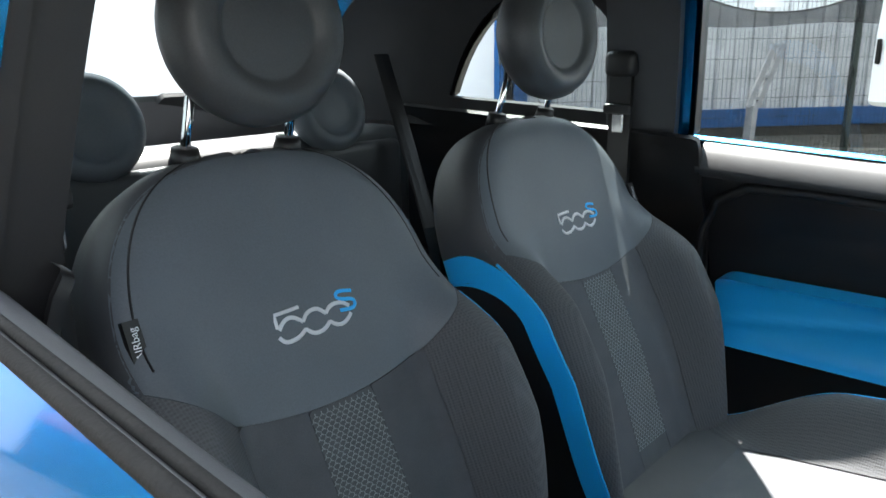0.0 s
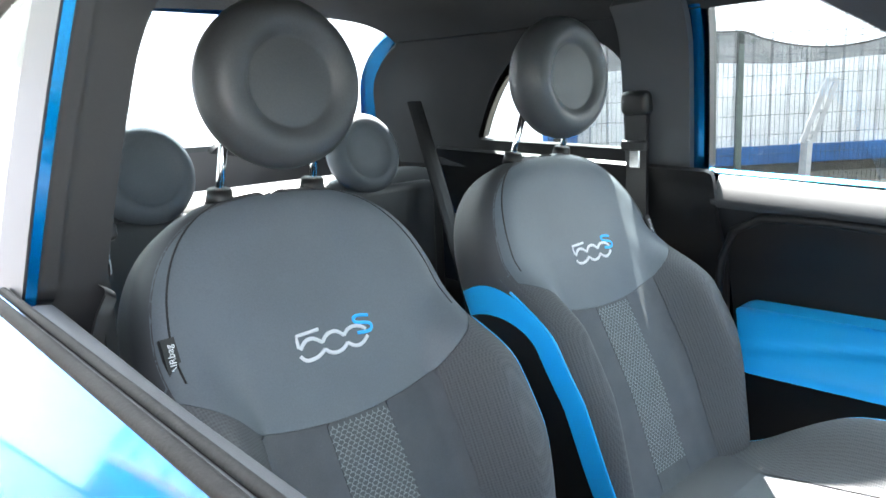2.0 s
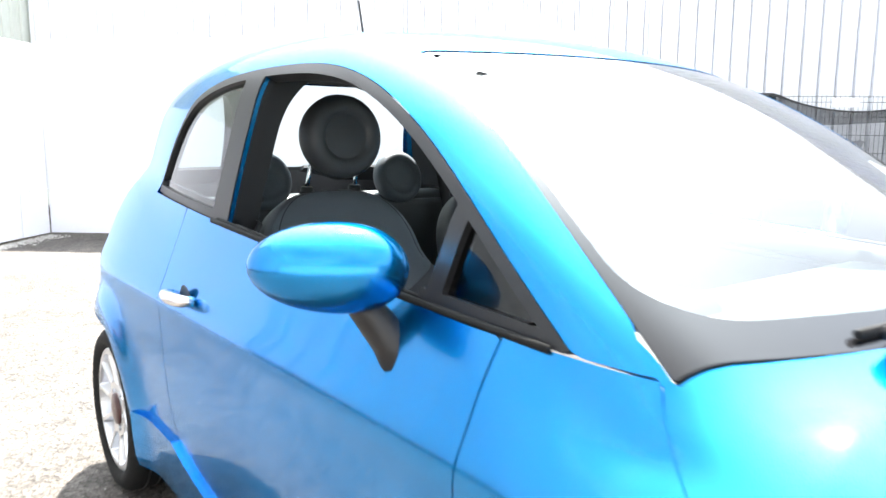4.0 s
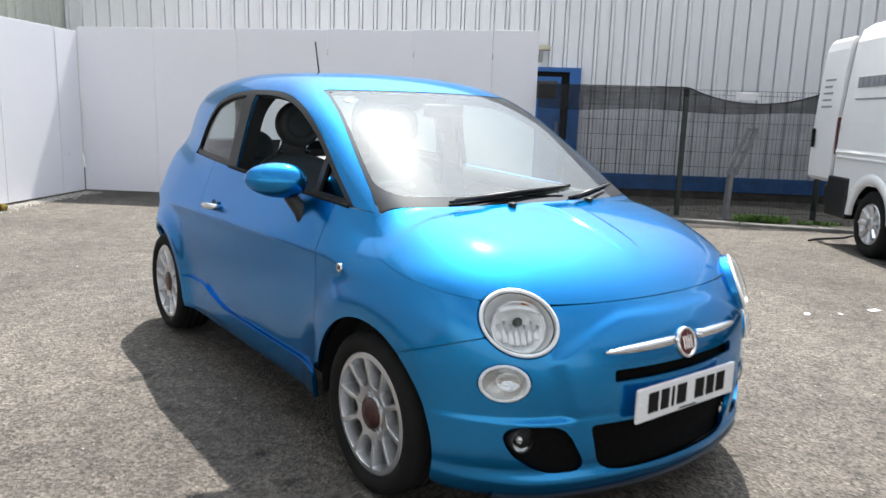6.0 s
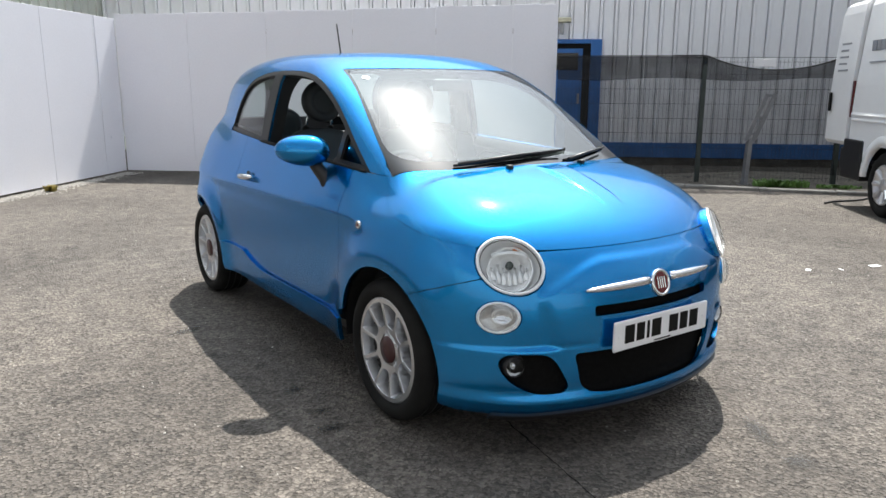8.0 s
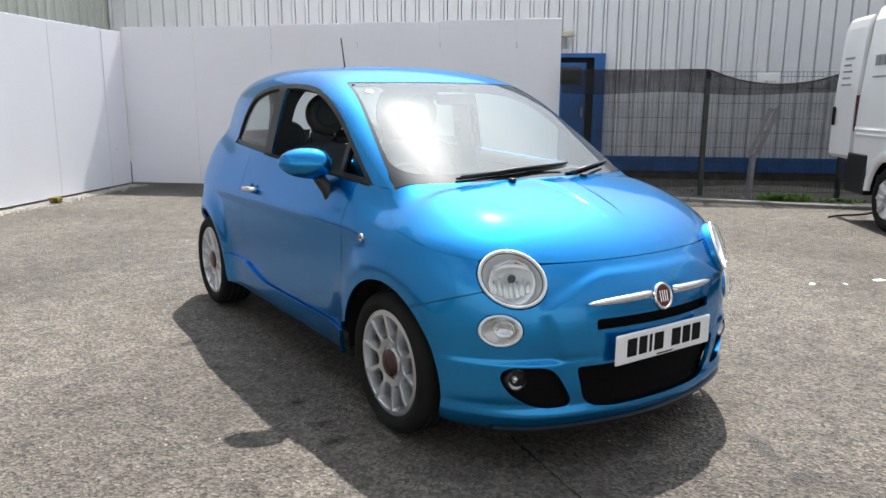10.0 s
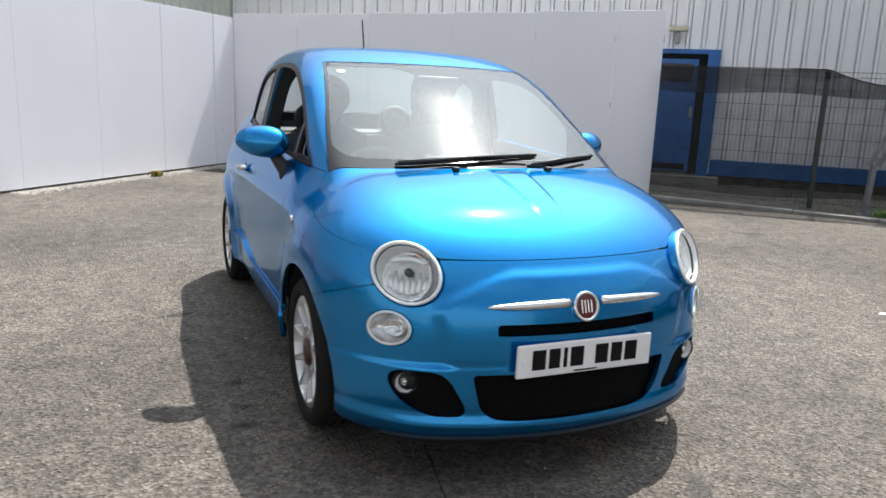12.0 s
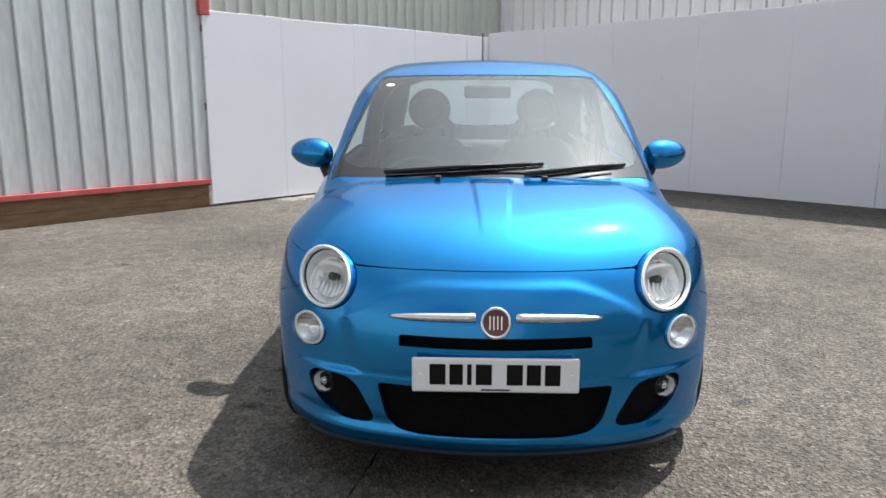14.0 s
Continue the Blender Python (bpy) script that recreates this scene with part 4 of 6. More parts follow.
# side repeater badge, handles, mirrors, aerial, wipers, jets
for sgn, door in ((-1, doors[0]), (1, doors[1])):
    s = np.array((sgn, 1.0, 1.0))
    c = on_body((sgn * 0.3, -0.970, 0.768), (sgn, 0, 0))
    n = gradient(c[None], whole_body)[0]
    yy, zz = np.array((0, 1.0, 0)), np.array((0, 0, 1.0))
    rep = part("side_badge", dish(c, n, 0.017, 0.017, yy, zz, [(1, -0.003), (1, 0.005), (0.8, 0.007), (0.6, 0.005), (0.05, 0.006)], 24), SATIN, car, "small round chrome badge", True)
    part("emblem_bar", box(c[0] + n[0] * 0.006 - 0.002, c[0] + n[0] * 0.006 + 0.002, c[1] - 0.004, c[1] + 0.004, c[2] - 0.006, c[2] + 0.006), RED, rep)
    hx = [on_body((sgn * 0.3, yk, 0.833), (sgn, 0, 0))[0] for yk in (0.24, 0.39)]
    pts = [(hx[0] + sgn * 0.004, 0.235, 0.838), (hx[0] + sgn * 0.030, 0.255, 0.838), (hx[0] + sgn * 0.034, 0.30, 0.836), (hx[1] + sgn * 0.034, 0.34, 0.834), (hx[1] + sgn * 0.028, 0.385, 0.832), (hx[1] + sgn * 0.004, 0.40, 0.831)]
    part("handle", tube(pts, [0.011, 0.015, 0.0165, 0.0165, 0.015, 0.011], 12), SATIN, door, "satin chrome pull handle", True)
    # body-coloured cup behind the handle, its shade painted as black
    cp = np.array((hx[0] - sgn * 0.001, 0.305, 0.834))
    part("handle_recess_shade", dish(cp, np.array((sgn * 1.0, 0, 0)), 0.040, 0.033, yy, zz, [(1.0, 0.004), (0.9, 0.003), (0.6, 0.001), (0.05, 0.0)], 24), BLACK, door, smooth=True)
    # wing mirror: rounded shell on a raked foot
    bm = bmesh.new()
    bmesh.ops.create_uvsphere(bm, u_segments=36, v_segments=22, radius=1.0)
    for v in bm.verts:
        # along the housing towards the car, out of its rounded front, and up
        a, f, h = v.co
        a = np.sign(a) * abs(a) ** 0.88 * 0.121
        f = abs(f) ** 0.9 * 0.074 if f > 0 else -(abs(f) ** 0.7) * 0.034
        h = h * 0.068 * (1 + 0.9 * a) - 0.03 * a
        v.co = (sgn * (0.828 - 0.848 * a + 0.53 * f), -0.522 - 0.53 * a - 0.848 * f, 1.036 + h)
    mir = part("wing_mirror", bm, PAINT, door, "rounded blue mirror housing", True)
    part("mirror_base", dish(np.array((sgn * 0.818, -0.535, 0.990)), np.array((0, 0, -1.0)), 0.080, 0.040, np.array((sgn * 0.848, 0.53, 0)), np.array((-0.53 * sgn, 0.848, 0)), [(0.9, -0.010), (0.8, 0.004), (0.5, 0.012), (0.05, 0.016)], 24), BLACK, mir, "black lower shell", True)
    part("mirror_foot", tube([(sgn * 0.785, -0.515, 1.0), (sgn * 0.762, -0.535, 0.955), (sgn * 0.735, -0.55, 0.915), (sgn * 0.725, -0.575, 0.875)], [0.028, 0.028, 0.033, 0.036], 14), BLACK, mir, "black raked foot", True)
    back = np.array((-0.53 * sgn, 0.848, 0))
    part("mirror_glass", dish(np.array((sgn * 0.828, -0.522, 1.036)) + back * 0.032, back, 0.092, 0.052, np.array((sgn * 0.848, 0.53, 0)), zz, [(1, -0.004), (0.98, 0.003), (0.02, 0.003)], 28), CHROME, mir, smooth=True)
roof_z = on_body((0, 0.72, 1.2), (0, 0, 1))[2]
aerial = part("aerial", tube([(0, 0.72, roof_z - 0.004), (0, 0.73, roof_z + 0.018)], [0.018, 0.010], 14), BLACK, car, "thin black roof aerial", True)
part("rod", tube([(0, 0.725, roof_z + 0.012), (0, 0.775, roof_z + 0.205)], [0.0052, 0.0040], 8), BLACK, aerial)


def on_screen(x, z_up):
    """A point on the glass x across, z_up above the cowl."""
    y = np.linspace(-1.3, -0.3, 400)
    s = greenhouse(np.full(400, x), y, np.full(400, z_up))
    return np.array((x, y[np.argmax(s < 0)], z_up))


for tip, root in (((0.16, 1.024), (-0.42, 0.985)), ((0.50, 1.015), (0.13, 0.985))):
    a, b_ = on_screen(*tip), on_screen(*root)
    off = np.array((0, -0.02, 0.012))
    w = part("wiper", tube([b_ + off * 1.6, (b_ * 0.5 + a * 0.5) + off * 1.9, a + off * 1.2], [0.009, 0.007, 0.005], 8), BLACK, car, "black windscreen wiper", True)
    n = 14
    pts = [on_screen(root[0] + (tip[0] + 0.05 - root[0]) * k / n, 0.992 + (tip[1] - 0.985) * k / n) + np.array((0, -0.006, 0.004)) for k in range(n + 1)]
    part("blade", tube(pts, 0.006, 6), RUBBER, w)
panel("scuttle", car, BLACK, fan_map(0.90), whole_body, (-1.26, -0.9), (-1.5, 1.5), 60, 120, lambda x, y, z: all_of(cowl(x) - 0.012 - y, y - cowl(x) - 0.03, np.abs(x) - 0.67), "black scuttle grille", shift=-0.012, depth=0)
for x0 in np.linspace(0.02, 0.52, 42):
    p = on_body((x0, cowl(x0) + 0.004, 0.7), (0, 0, 1)) + np.array((0, 0, -0.006))
    part("scuttle_rib", box(p[0] - 0.0025, p[0] + 0.0025, p[1] - 0.010, p[1] + 0.010, p[2] - 0.006, p[2] + 0.002), TRIM, car)
for x0 in (-0.205, 0.205):
    p = on_body((x0, cowl(x0) - 0.012, 0.7), (0, 0, 1))
    part("washer_jet", box(p[0] - 0.012, p[0] + 0.012, p[1] - 0.016, p[1] + 0.014, p[2] - 0.004, p[2] + 0.014, 0.005, 2), BLACK, car)

# ---- wheels ----
def lathe(profile, seg=48):
    vs, fs = [], []
    for r, h in profile:
        for k in range(seg):
            w = 2 * math.pi * k / seg
            vs.append((h, r * math.cos(w), r * math.sin(w)))
    for i in range(len(profile) - 1):
        for k in range(seg):
            fs.append((i * seg + k, i * seg + (k + 1) % seg, (i + 1) * seg + (k + 1) % seg, (i + 1) * seg + k))
    return vs, fs


def wheel(m, scale=1.0):
    """Outer face towards -x of the wheel's own axes."""
    w = part("wheel", lathe([(0.205, 0.0), (0.218, -0.016), (0.238, -0.028), (0.262, -0.024), (0.280, -0.008), (0.2855, 0.014), (0.287, 0.05), (0.287, 0.12), (0.285, 0.15), (0.275, 0.175), (0.22, 0.185)]), RUBBER, car, "alloy wheel with a low black tyre", True, m)
    for g in (0.035, 0.075, 0.115):
        part("tread_groove", lathe([(0.2875, g - 0.004), (0.2885, g), (0.2875, g + 0.004)], 48), BLACK, w, smooth=True)
    part("rim", lathe([(0.214, 0.002), (0.216, -0.010), (0.206, -0.014), (0.197, -0.006), (0.194, 0.004), (0.192, 0.012)]), ALLOY, w, "silver alloy rim", True)
    part("barrel", lathe([(0.192, 0.012), (0.182, 0.05), (0.178, 0.15)]), INNERRIM, w, "inner rim with its shade put into the colour", True)
    part("brake_disc", lathe([(0.128, 0.095), (0.128, 0.085), (0.02, 0.085)], 36), DARKSTEEL, w, smooth=False)
    part("wheel_back", lathe([(0.182, 0.13), (0.01, 0.13)], 36), BLACK, w)
    part("hub", lathe([(0.076, 0.06), (0.074, 0.012), (0.062, 0.003), (0.052, -0.002), (0.048, -0.006)], 10), ALLOY, w, smooth=True)
    part("hub_cap", lathe([(0.056, -0.001), (0.053, -0.009), (0.02, -0.012), (0.001, -0.012)], 28), CAPRED, w, "dark red centre cap", True)
    half = math.pi / 10
    for k in range(10):
        b = bmesh.new()
        mid = half * 2 * k + 0.3
        for e in (-1, 1):
            rows = []
            for d, drop in ((None, 0.0), (0.0, 0.0), (0.0012, 0.0025), (0.0035, 0.014), (0.0065, 0.032), (0.0085, 0.055)):
                row = []
                for f in [0.1 * i for i in range(11)] + [1.2, 1.5, 1.8, 2.0, 2.2, 2.5, 2.8, 3.0]:
                    if d is None:
                        # hub, ridge of the spoke, rim
                        r = 0.066 if f < 0.6 else 0.066 + 0.059 * (f - 0.6) / 0.4 if f < 1 else 0.125 + 0.080 * (f - 1) if f < 2 else 0.205
                        ang = half * (f / 0.6 if f < 0.6 else 1.0 if f < 2 else 3 - f)
                    else:
                        # U-shaped window, wider towards the rim
                        end = 0.194 - d
                        if f < 1:
                            q = 0.5 * math.pi * f
                            r, t = 0.125 - (0.0325 - d) * math.cos(q), (0.0325 - d) * math.sin(q)
                        elif f < 2:
                            r = 0.125 + (end - 0.005 - 0.125) * (f - 1)
                            t = half * r - 0.0068 - d
                        else:
                            q = min(1.0, (f - 2) / 0.5)
                            r = end - 0.005 * (1 - q)
                            t = (half * r - 0.0068 - d - 0.005 * q) * min(1.0, (3 - f) / 0.5)
                        ang = t / r
                    ang = mid + e * (half - ang)
                    h = 0.003 - 0.017 * min(1.0, max(0.0, (r - 0.066) / 0.12)) + drop
                    row.append(b.verts.new((h, r * math.cos(ang), r * math.sin(ang))))
                rows.append(row)
            for p, q in zip(rows, rows[1:]):
                for i in range(len(p) - 1):
                    b.faces.new((p[i], p[i + 1], q[i + 1], q[i]))
        bmesh.ops.recalc_face_normals(b, faces=b.faces)
        part("spoke", b, ALLOY, w, smooth=False)
    for k in range(5):
        a = 2 * math.pi * k / 5 + 0.3
        part("wheel_bolt", dish(np.array((0.001, 0.068 * math.cos(a), 0.068 * math.sin(a))), np.array((-1.0, 0, 0)), 0.011, 0.011, np.array((0, 1.0, 0)), np.array((0, 0, 1.0)), [(1.2, 0.003), (1.0, 0.002), (0.95, -0.006), (0.05, -0.007)], 12), ALLOY, w)
    return w


for x, y, turn in ((-0.765, -1.15, 0), (-0.765, 1.15, 0), (0.765, -1.15, 180), (0.765, 1.15, 180)):
    wheel(pose(x, y, 0.287, 23 * (1 + y) * 2, 0, turn))
    # arch liner
    vs, fs = [], []
    for k in range(25):
        a = math.radians(-6 + 192 * k / 24)
        for xx in (0.776 if math.cos(a) * y < 0 else 0.718, 0.45):
            vs.append((math.copysign(xx, x), y + 0.345 * math.cos(a), 0.29 + 0.345 * math.sin(a)))
    fs = [(2 * i, 2 * i + 1, 2 * i + 3, 2 * i + 2) for i in range(24)]
    part("arch_liner", (vs, fs), BLACK, car, smooth=True)
    part("arch_back", box(math.copysign(0.46, x) - 0.01, math.copysign(0.46, x) + 0.01, y - 0.34, y + 0.34, 0.2, 0.64), BLACK, car)
# underside
part("floor_pan", box(-0.66, 0.66, -0.80, 0.80, 0.20, 0.235), BLACK, car)
part("underbody", box(-0.44, 0.44, -1.72, 1.5, 0.19, 0.23), BLACK, car)
for sgn in (-1, 1):
    part("kick_panel", box(sgn * 0.665 - 0.012, sgn * 0.665 + 0.012, -1.0, -0.66, 0.23, 0.925), BLACK, car)
part("bulkhead", box(-0.66, 0.66, -1.02, -0.98, 0.23, 0.90), BLACK, car)


# ---- seats ----
def seat_width(v):
    return spline(v, [-0.05, 0.0, 0.15, 0.30, 0.40, 0.46, 0.8], [0.196, 0.212, 0.250, 0.266, 0.262, 0.254, 0.20])


def seat_front(x, v):
    """How far the padded face stands forward."""
    ax = np.abs(x)
    s = np.clip((ax - 0.13) / 0.085, 0, 1)
    s = s * s * (3 - 2 * s)
    k = np.clip((0.53 - v) / 0.18, 0, 1)
    k = k * k * (3 - 2 * k)
    return 0.092 + 0.088 * s * k * (0.62 + 0.38 * np.clip(v / 0.25, 0, 1)) - 0.012 * np.clip((v - 0.5) / 0.2, 0, 1) + 0.010 * np.exp(-((v - 0.22) / 0.12) ** 2)


def seat_back(x, v, d):
    ax = np.abs(x)
    dome = ((((ax + 1e-6) / 0.255) ** 2.7 + (np.maximum(v - 0.45, 1e-6) / 0.275) ** 2.7) ** (1 / 2.7) - 1) * 0.255
    flank = np.where(v > 0.45, dome, np.abs(x - 0.010 * np.clip((0.46 - v) / 0.2, 0, 1)) - seat_width(v))
    f = smax(flank, d - seat_front(x, v), 0.055)
    f = smax(f, -0.055 - d, 0.05)
    return smax(f, -v, 0.03)


def face_map(q):
    n = len(q)
    return np.stack([q[:, 0], q[:, 1], np.full(n, -0.02)], 1), np.tile((0.0, 0.0, 1.0), (n, 1))


def rear_map(q):
    n = len(q)
    return np.stack([q[:, 0], q[:, 1], np.full(n, 0.03)], 1), np.tile((0.0, 0.0, -1.0), (n, 1))


def flank_map(sgn):
    def f(q):
        n = len(q)
        return np.stack([np.zeros(n), q[:, 0], q[:, 1]], 1), np.tile((float(sgn), 0.0, 0.0), (n, 1))
    return f


def seam(x):
    ax = np.abs(x)
    return np.where(ax < 0.152, 0.362 + 0.9 * ax * ax, 0.3828 + (ax - 0.152) * 0.78)


def edge_d(x, v):
    return seat_front(x, v) - 0.032


WEAVE = vary(mat("dark_woven_strip", (0.07, 0.075, 0.08), 0.8), (0.060, 0.066, 0.070), (0.085, 0.092, 0.098), 30, 0.4, 900, dist=0.0006)
THREAD = vary(mat("pale_grey_thread", (0.2, 0.21, 0.22), 0.7), (0.17, 0.19, 0.20), (0.23, 0.25, 0.26), 25)
KNIT = bpy.data.materials.new("grid_knit_fabric")
KNIT.use_nodes = True
def knit():
    n, l = KNIT.node_tree.nodes, KNIT.node_tree.links
    b = n["Principled BSDF"]
    b.inputs["Roughness"].default_value = 0.85
    tc, br = n.new("ShaderNodeTexCoord"), n.new("ShaderNodeTexVoronoi")
    br.inputs["Scale"].default_value, br.inputs["Randomness"].default_value = 260, 0.15
    l.new(tc.outputs["Object"], br.inputs["Vector"])
    r = n.new("ShaderNodeValToRGB")
    r.color_ramp.elements[0].color, r.color_ramp.elements[1].color = (0.052, 0.055, 0.060, 1), (0.092, 0.097, 0.105, 1)
    r.color_ramp.elements[0].position, r.color_ramp.elements[1].position = 0.15, 0.75
    l.new(br.outputs["Distance"], r.inputs["Fac"])
    l.new(r.outputs["Color"], b.inputs["Base Color"])
    bp = n.new("ShaderNodeBump")
    bp.inputs["Strength"].default_value, bp.inputs["Distance"].default_value = 0.5, 0.001
    l.new(br.outputs["Distance"], bp.inputs["Height"])
    l.new(bp.outputs["Normal"], b.inputs["Normal"])
knit()
SILVER = mat("silver_thread", (0.62, 0.63, 0.66), 0.45, 0.2)


def cushion_form(x, y, z):
    """Seat base: y to the rear, z up, from the front edge at -0.52 to the hinge."""
    ax = np.abs(x)
    s = np.clip((ax - 0.13) / 0.09, 0, 1)
    e = np.clip(-y / 0.30, 0, 1)
    top = 0.455 + 0.110 * s * s * (3 - 2 * s) * e * e * (3 - 2 * e) + 0.05 * np.clip((-0.1 - y) / 0.4, 0, 1) - 0.07 * np.clip((-0.42 - y) / 0.12, 0, 1) ** 2
    f = smax(ax - 0.262, z - top, 0.05)
    f = smax(f, -0.52 - y, 0.10)
    f = smax(f, y - 0.02, 0.04)
    return smax(f, 0.30 - z, 0.02)


def top_map(q):
    n = len(q)
    return np.stack([q[:, 0], q[:, 1], np.full(n, 0.33)], 1), np.tile((0.0, 0.0, 1.0), (n, 1))


RECLINE = Matrix(((1, 0, 0, 0), (0, 0.407, -0.914, 0.16), (0, 0.914, 0.407, 0.40), (0, 0, 0, 1)))


def front_seat(name, cx, dv):
    m = Matrix.Translation((cx, 0, 0)) @ RECLINE
    def piece(nm, material, mapping, A, B, na, nb, region, parent, label="", f=seat_back, shift=0.0, depth=0.004):
        vs, fs = patch(mapping, f, A, B, na, nb, region, shift)
        if depth:
            vs, fs = flanged(vs, fs, f, depth)
        return part(nm, (vs, fs), material, parent, label, smooth=True, m=m if parent is car else None)
    W = (-0.31, 0.31)
    def band_edge(x, v, d):
        return smax(d - edge_d(x, v) + 0.002, v - 0.466 - dv * 1.3, 0.07)
    def dark_edge(x, v, d):
        return smax(d - edge_d(x, v) + 0.044, v - 0.418 - dv * 1.3, 0.09)
    seat = piece(name, LEATHER, face_map, W, (0.30, 0.76), 84, 84, lambda x, v, d: all_of(seam(x) + dv - v + 0.0005, edge_d(x, v) - d + np.where(v > 0.47 + dv, 0.018, 0.0)), car, "black and grey front seat with blue edging and round headrest")
    piece("pad_core", FABRIC, face_map, W, (0.0, 0.60), 60, 60, lambda x, v, d: edge_d(x, v) - d + 0.004, seat, shift=-0.004, depth=0)
    piece("back_shell", TRIM, rear_map, W, (0.0, 0.76), 50, 80, lambda x, v, d: d + 0.0, seat)
    piece("centre_panel", FABRIC, face_map, W, (0.0, 0.45), 70, 60, lambda x, v, d: all_of(v - seam(x) - dv + 0.0005, np.abs(x) - 0.150 + 0.0005, 0.052 - np.abs(x)), seat)
    piece("woven_strip", WEAVE, face_map, (-0.08, 0.08), (0.0, 0.45), 32, 60, lambda x, v, d: all_of(v - seam(x) - dv + 0.0005, np.abs(x) - 0.051 - 0.0012 * np.sin(v * 420)), seat, "strip of patterned woven fabric")
    # raised three-armed marks woven into the strip
    cs = []
    for row in range(64):
        v = 0.036 + dv + 0.0056 * row
        cs += [(x, v) for x in np.arange(-0.049, 0.050, 0.0098) + (0.0049 if row % 2 else 0.0) if v < float(seam(np.array(x))) + dv - 0.006 and abs(x) < 0.051]
    cs = np.array(cs)
    put = lambda q: project(np.stack([q[:, 0], q[:, 1], np.full(len(q), -0.02)], 1), np.tile((0.0, 0.0, 1.0), (len(q), 1)), seat_back) + np.array((0, 0, 0.0005))
    vs, fs = [], []
    for arm in (90, 210, 330):
        ca, sa = math.cos(math.radians(arm)), math.sin(math.radians(arm))
        quad = [put(cs + np.array((ca * r - sa * w, sa * r + ca * w))) for r, w in ((-0.0006, -0.0008), (0.0037, -0.0008), (0.0037, 0.0008), (-0.0006, 0.0008))]
        for k in range(len(cs)):
            fs.append(tuple(len(vs) + m_ for m_ in range(4)))
            vs += [quad[m_][k] for m_ in range(4)]
    part("woven_pattern", (np.array(vs), fs), THREAD, seat)
    for sg in (-1, 1):
        piece("bolster", KNIT, face_map, (0.12 * sg, 0.31 * sg), (0.0, 0.56), 48, 70, lambda x, v, d: all_of(v - seam(x) - dv + 0.0005, 0.150 + 0.0005 - np.abs(x), edge_d(x, v) - d), seat)
        piece("blue_side_band", BLUETRIM, flank_map(sg), (0.0, 0.54), (-0.07, 0.21), 110, 90, lambda x, v, d: all_of(band_edge(x, v, d), -dark_edge(x, v, d)), seat, "bright blue side band")
        piece("dark_side_panel", BLACK, flank_map(sg), (0.0, 0.54), (-0.07, 0.21), 110, 90, dark_edge, seat)
        piece("upper_side_panel", TRIM, flank_map(sg), (0.33, 0.76), (-0.07, 0.14), 60, 44, lambda x, v, d: all_of(-band_edge(x, v, d), 0.33 - v, d - edge_d(x, v) - 0.020, 0.02 - np.abs(x)), seat)
        pts = []
        for k in range(32):
            v = 0.440 + dv - 0.42 * k / 31
            dd = float(edge_d(np.array(0.25), np.array(v)))
            p = project(np.array([[0, v, dd]]), np.array([[float(sg), 0, 0]]), seat_back)[0]
            pts.append(p + np.array((0.003 * sg, 0, 0.002)))
        part("piping", tube(pts, 0.0026, 6), BLUETRIM, seat, "thin blue piping", True)
        part("headrest_post", tube([(sg * 0.078, 0.695, 0.03), (sg * 0.078, 0.735, 0.058), (sg * 0.074, 0.81, 0.125)], 0.0065, 10), CHROME, seat, "chrome post", True)
        part("post_collar", tube([(sg * 0.078, 0.712, 0.040), (sg * 0.078, 0.731, 0.053)], [0.021, 0.017], 16), BLACK, seat, smooth=True)
    hc = np.array((0.0, 0.838, 0.158))
    hn = np.array((0.0, -0.36, 0.933))
    hu = np.array((0.0, 0.933, 0.36))
    hr = part("headrest", dish(hc, hn, 0.124, 0.118, bx, hu, [(0.02, -0.052), (0.5, -0.05), (0.82, -0.038), (0.96, -0.015), (1.0, 0.006), (0.97, 0.026), (0.88, 0.042), (0.76, 0.050), (0.66, 0.048), (0.59, 0.044), (0.55, 0.039), (0.525, 0.0365), (0.50, 0.0365), (0.3, 0.039), (0.001, 0.040)], 64), HEADLEATHER, seat, "round padded headrest with dished centre", True)
    for sg in (-1, 1):
        pts = []
        for k in range(30):
            v = 0.47 + dv + (0.245 - dv) * k / 29
            u = max(1 - (max(v - 0.45, 0.0) / 0.275) ** 2.7, 0.0) ** (1 / 2.7)
            x = sg * max(0.255 * u - 0.034, 0.0)
            pts.append((x, v, float(project(np.array([[x, v, -0.02]]), np.array([[0.0, 0, 1.0]]), seat_back)[0][2]) - 0.0006))
        part("seam_line", tube(pts, 0.0016, 6), BLACK, seat)
    # embroidered emblem: joined silver arcs and a small blue curl
    def on_face(x, v):
        return (x, v, float(project(np.array([[x, v, -0.02]]), np.array([[0.0, 0, 1.0]]), seat_back)[0][2]) + 0.0006)
    def curve_through(pts, n=26):
        t = np.arange(len(pts), dtype=float)
        w = np.linspace(0, len(pts) - 1, n)
        return list(zip(spline(w, t, [p[0] for p in pts]), spline(w, t, [p[1] + 0.12 * p[0] for p in pts])))
    arcs_up = [[(-0.054, 0.012), (-0.047, 0.018), (-0.038, 0.021), (-0.028, 0.018), (-0.0176, 0.009)], [(-0.0176, 0.009), (-0.009, 0.016), (0.002, 0.0175), (0.011, 0.014), (0.019, 0.0055)], [(0.019, 0.0055), (0.027, 0.0108), (0.038, 0.012), (0.050, 0.008), (0.058, 0.001)]]
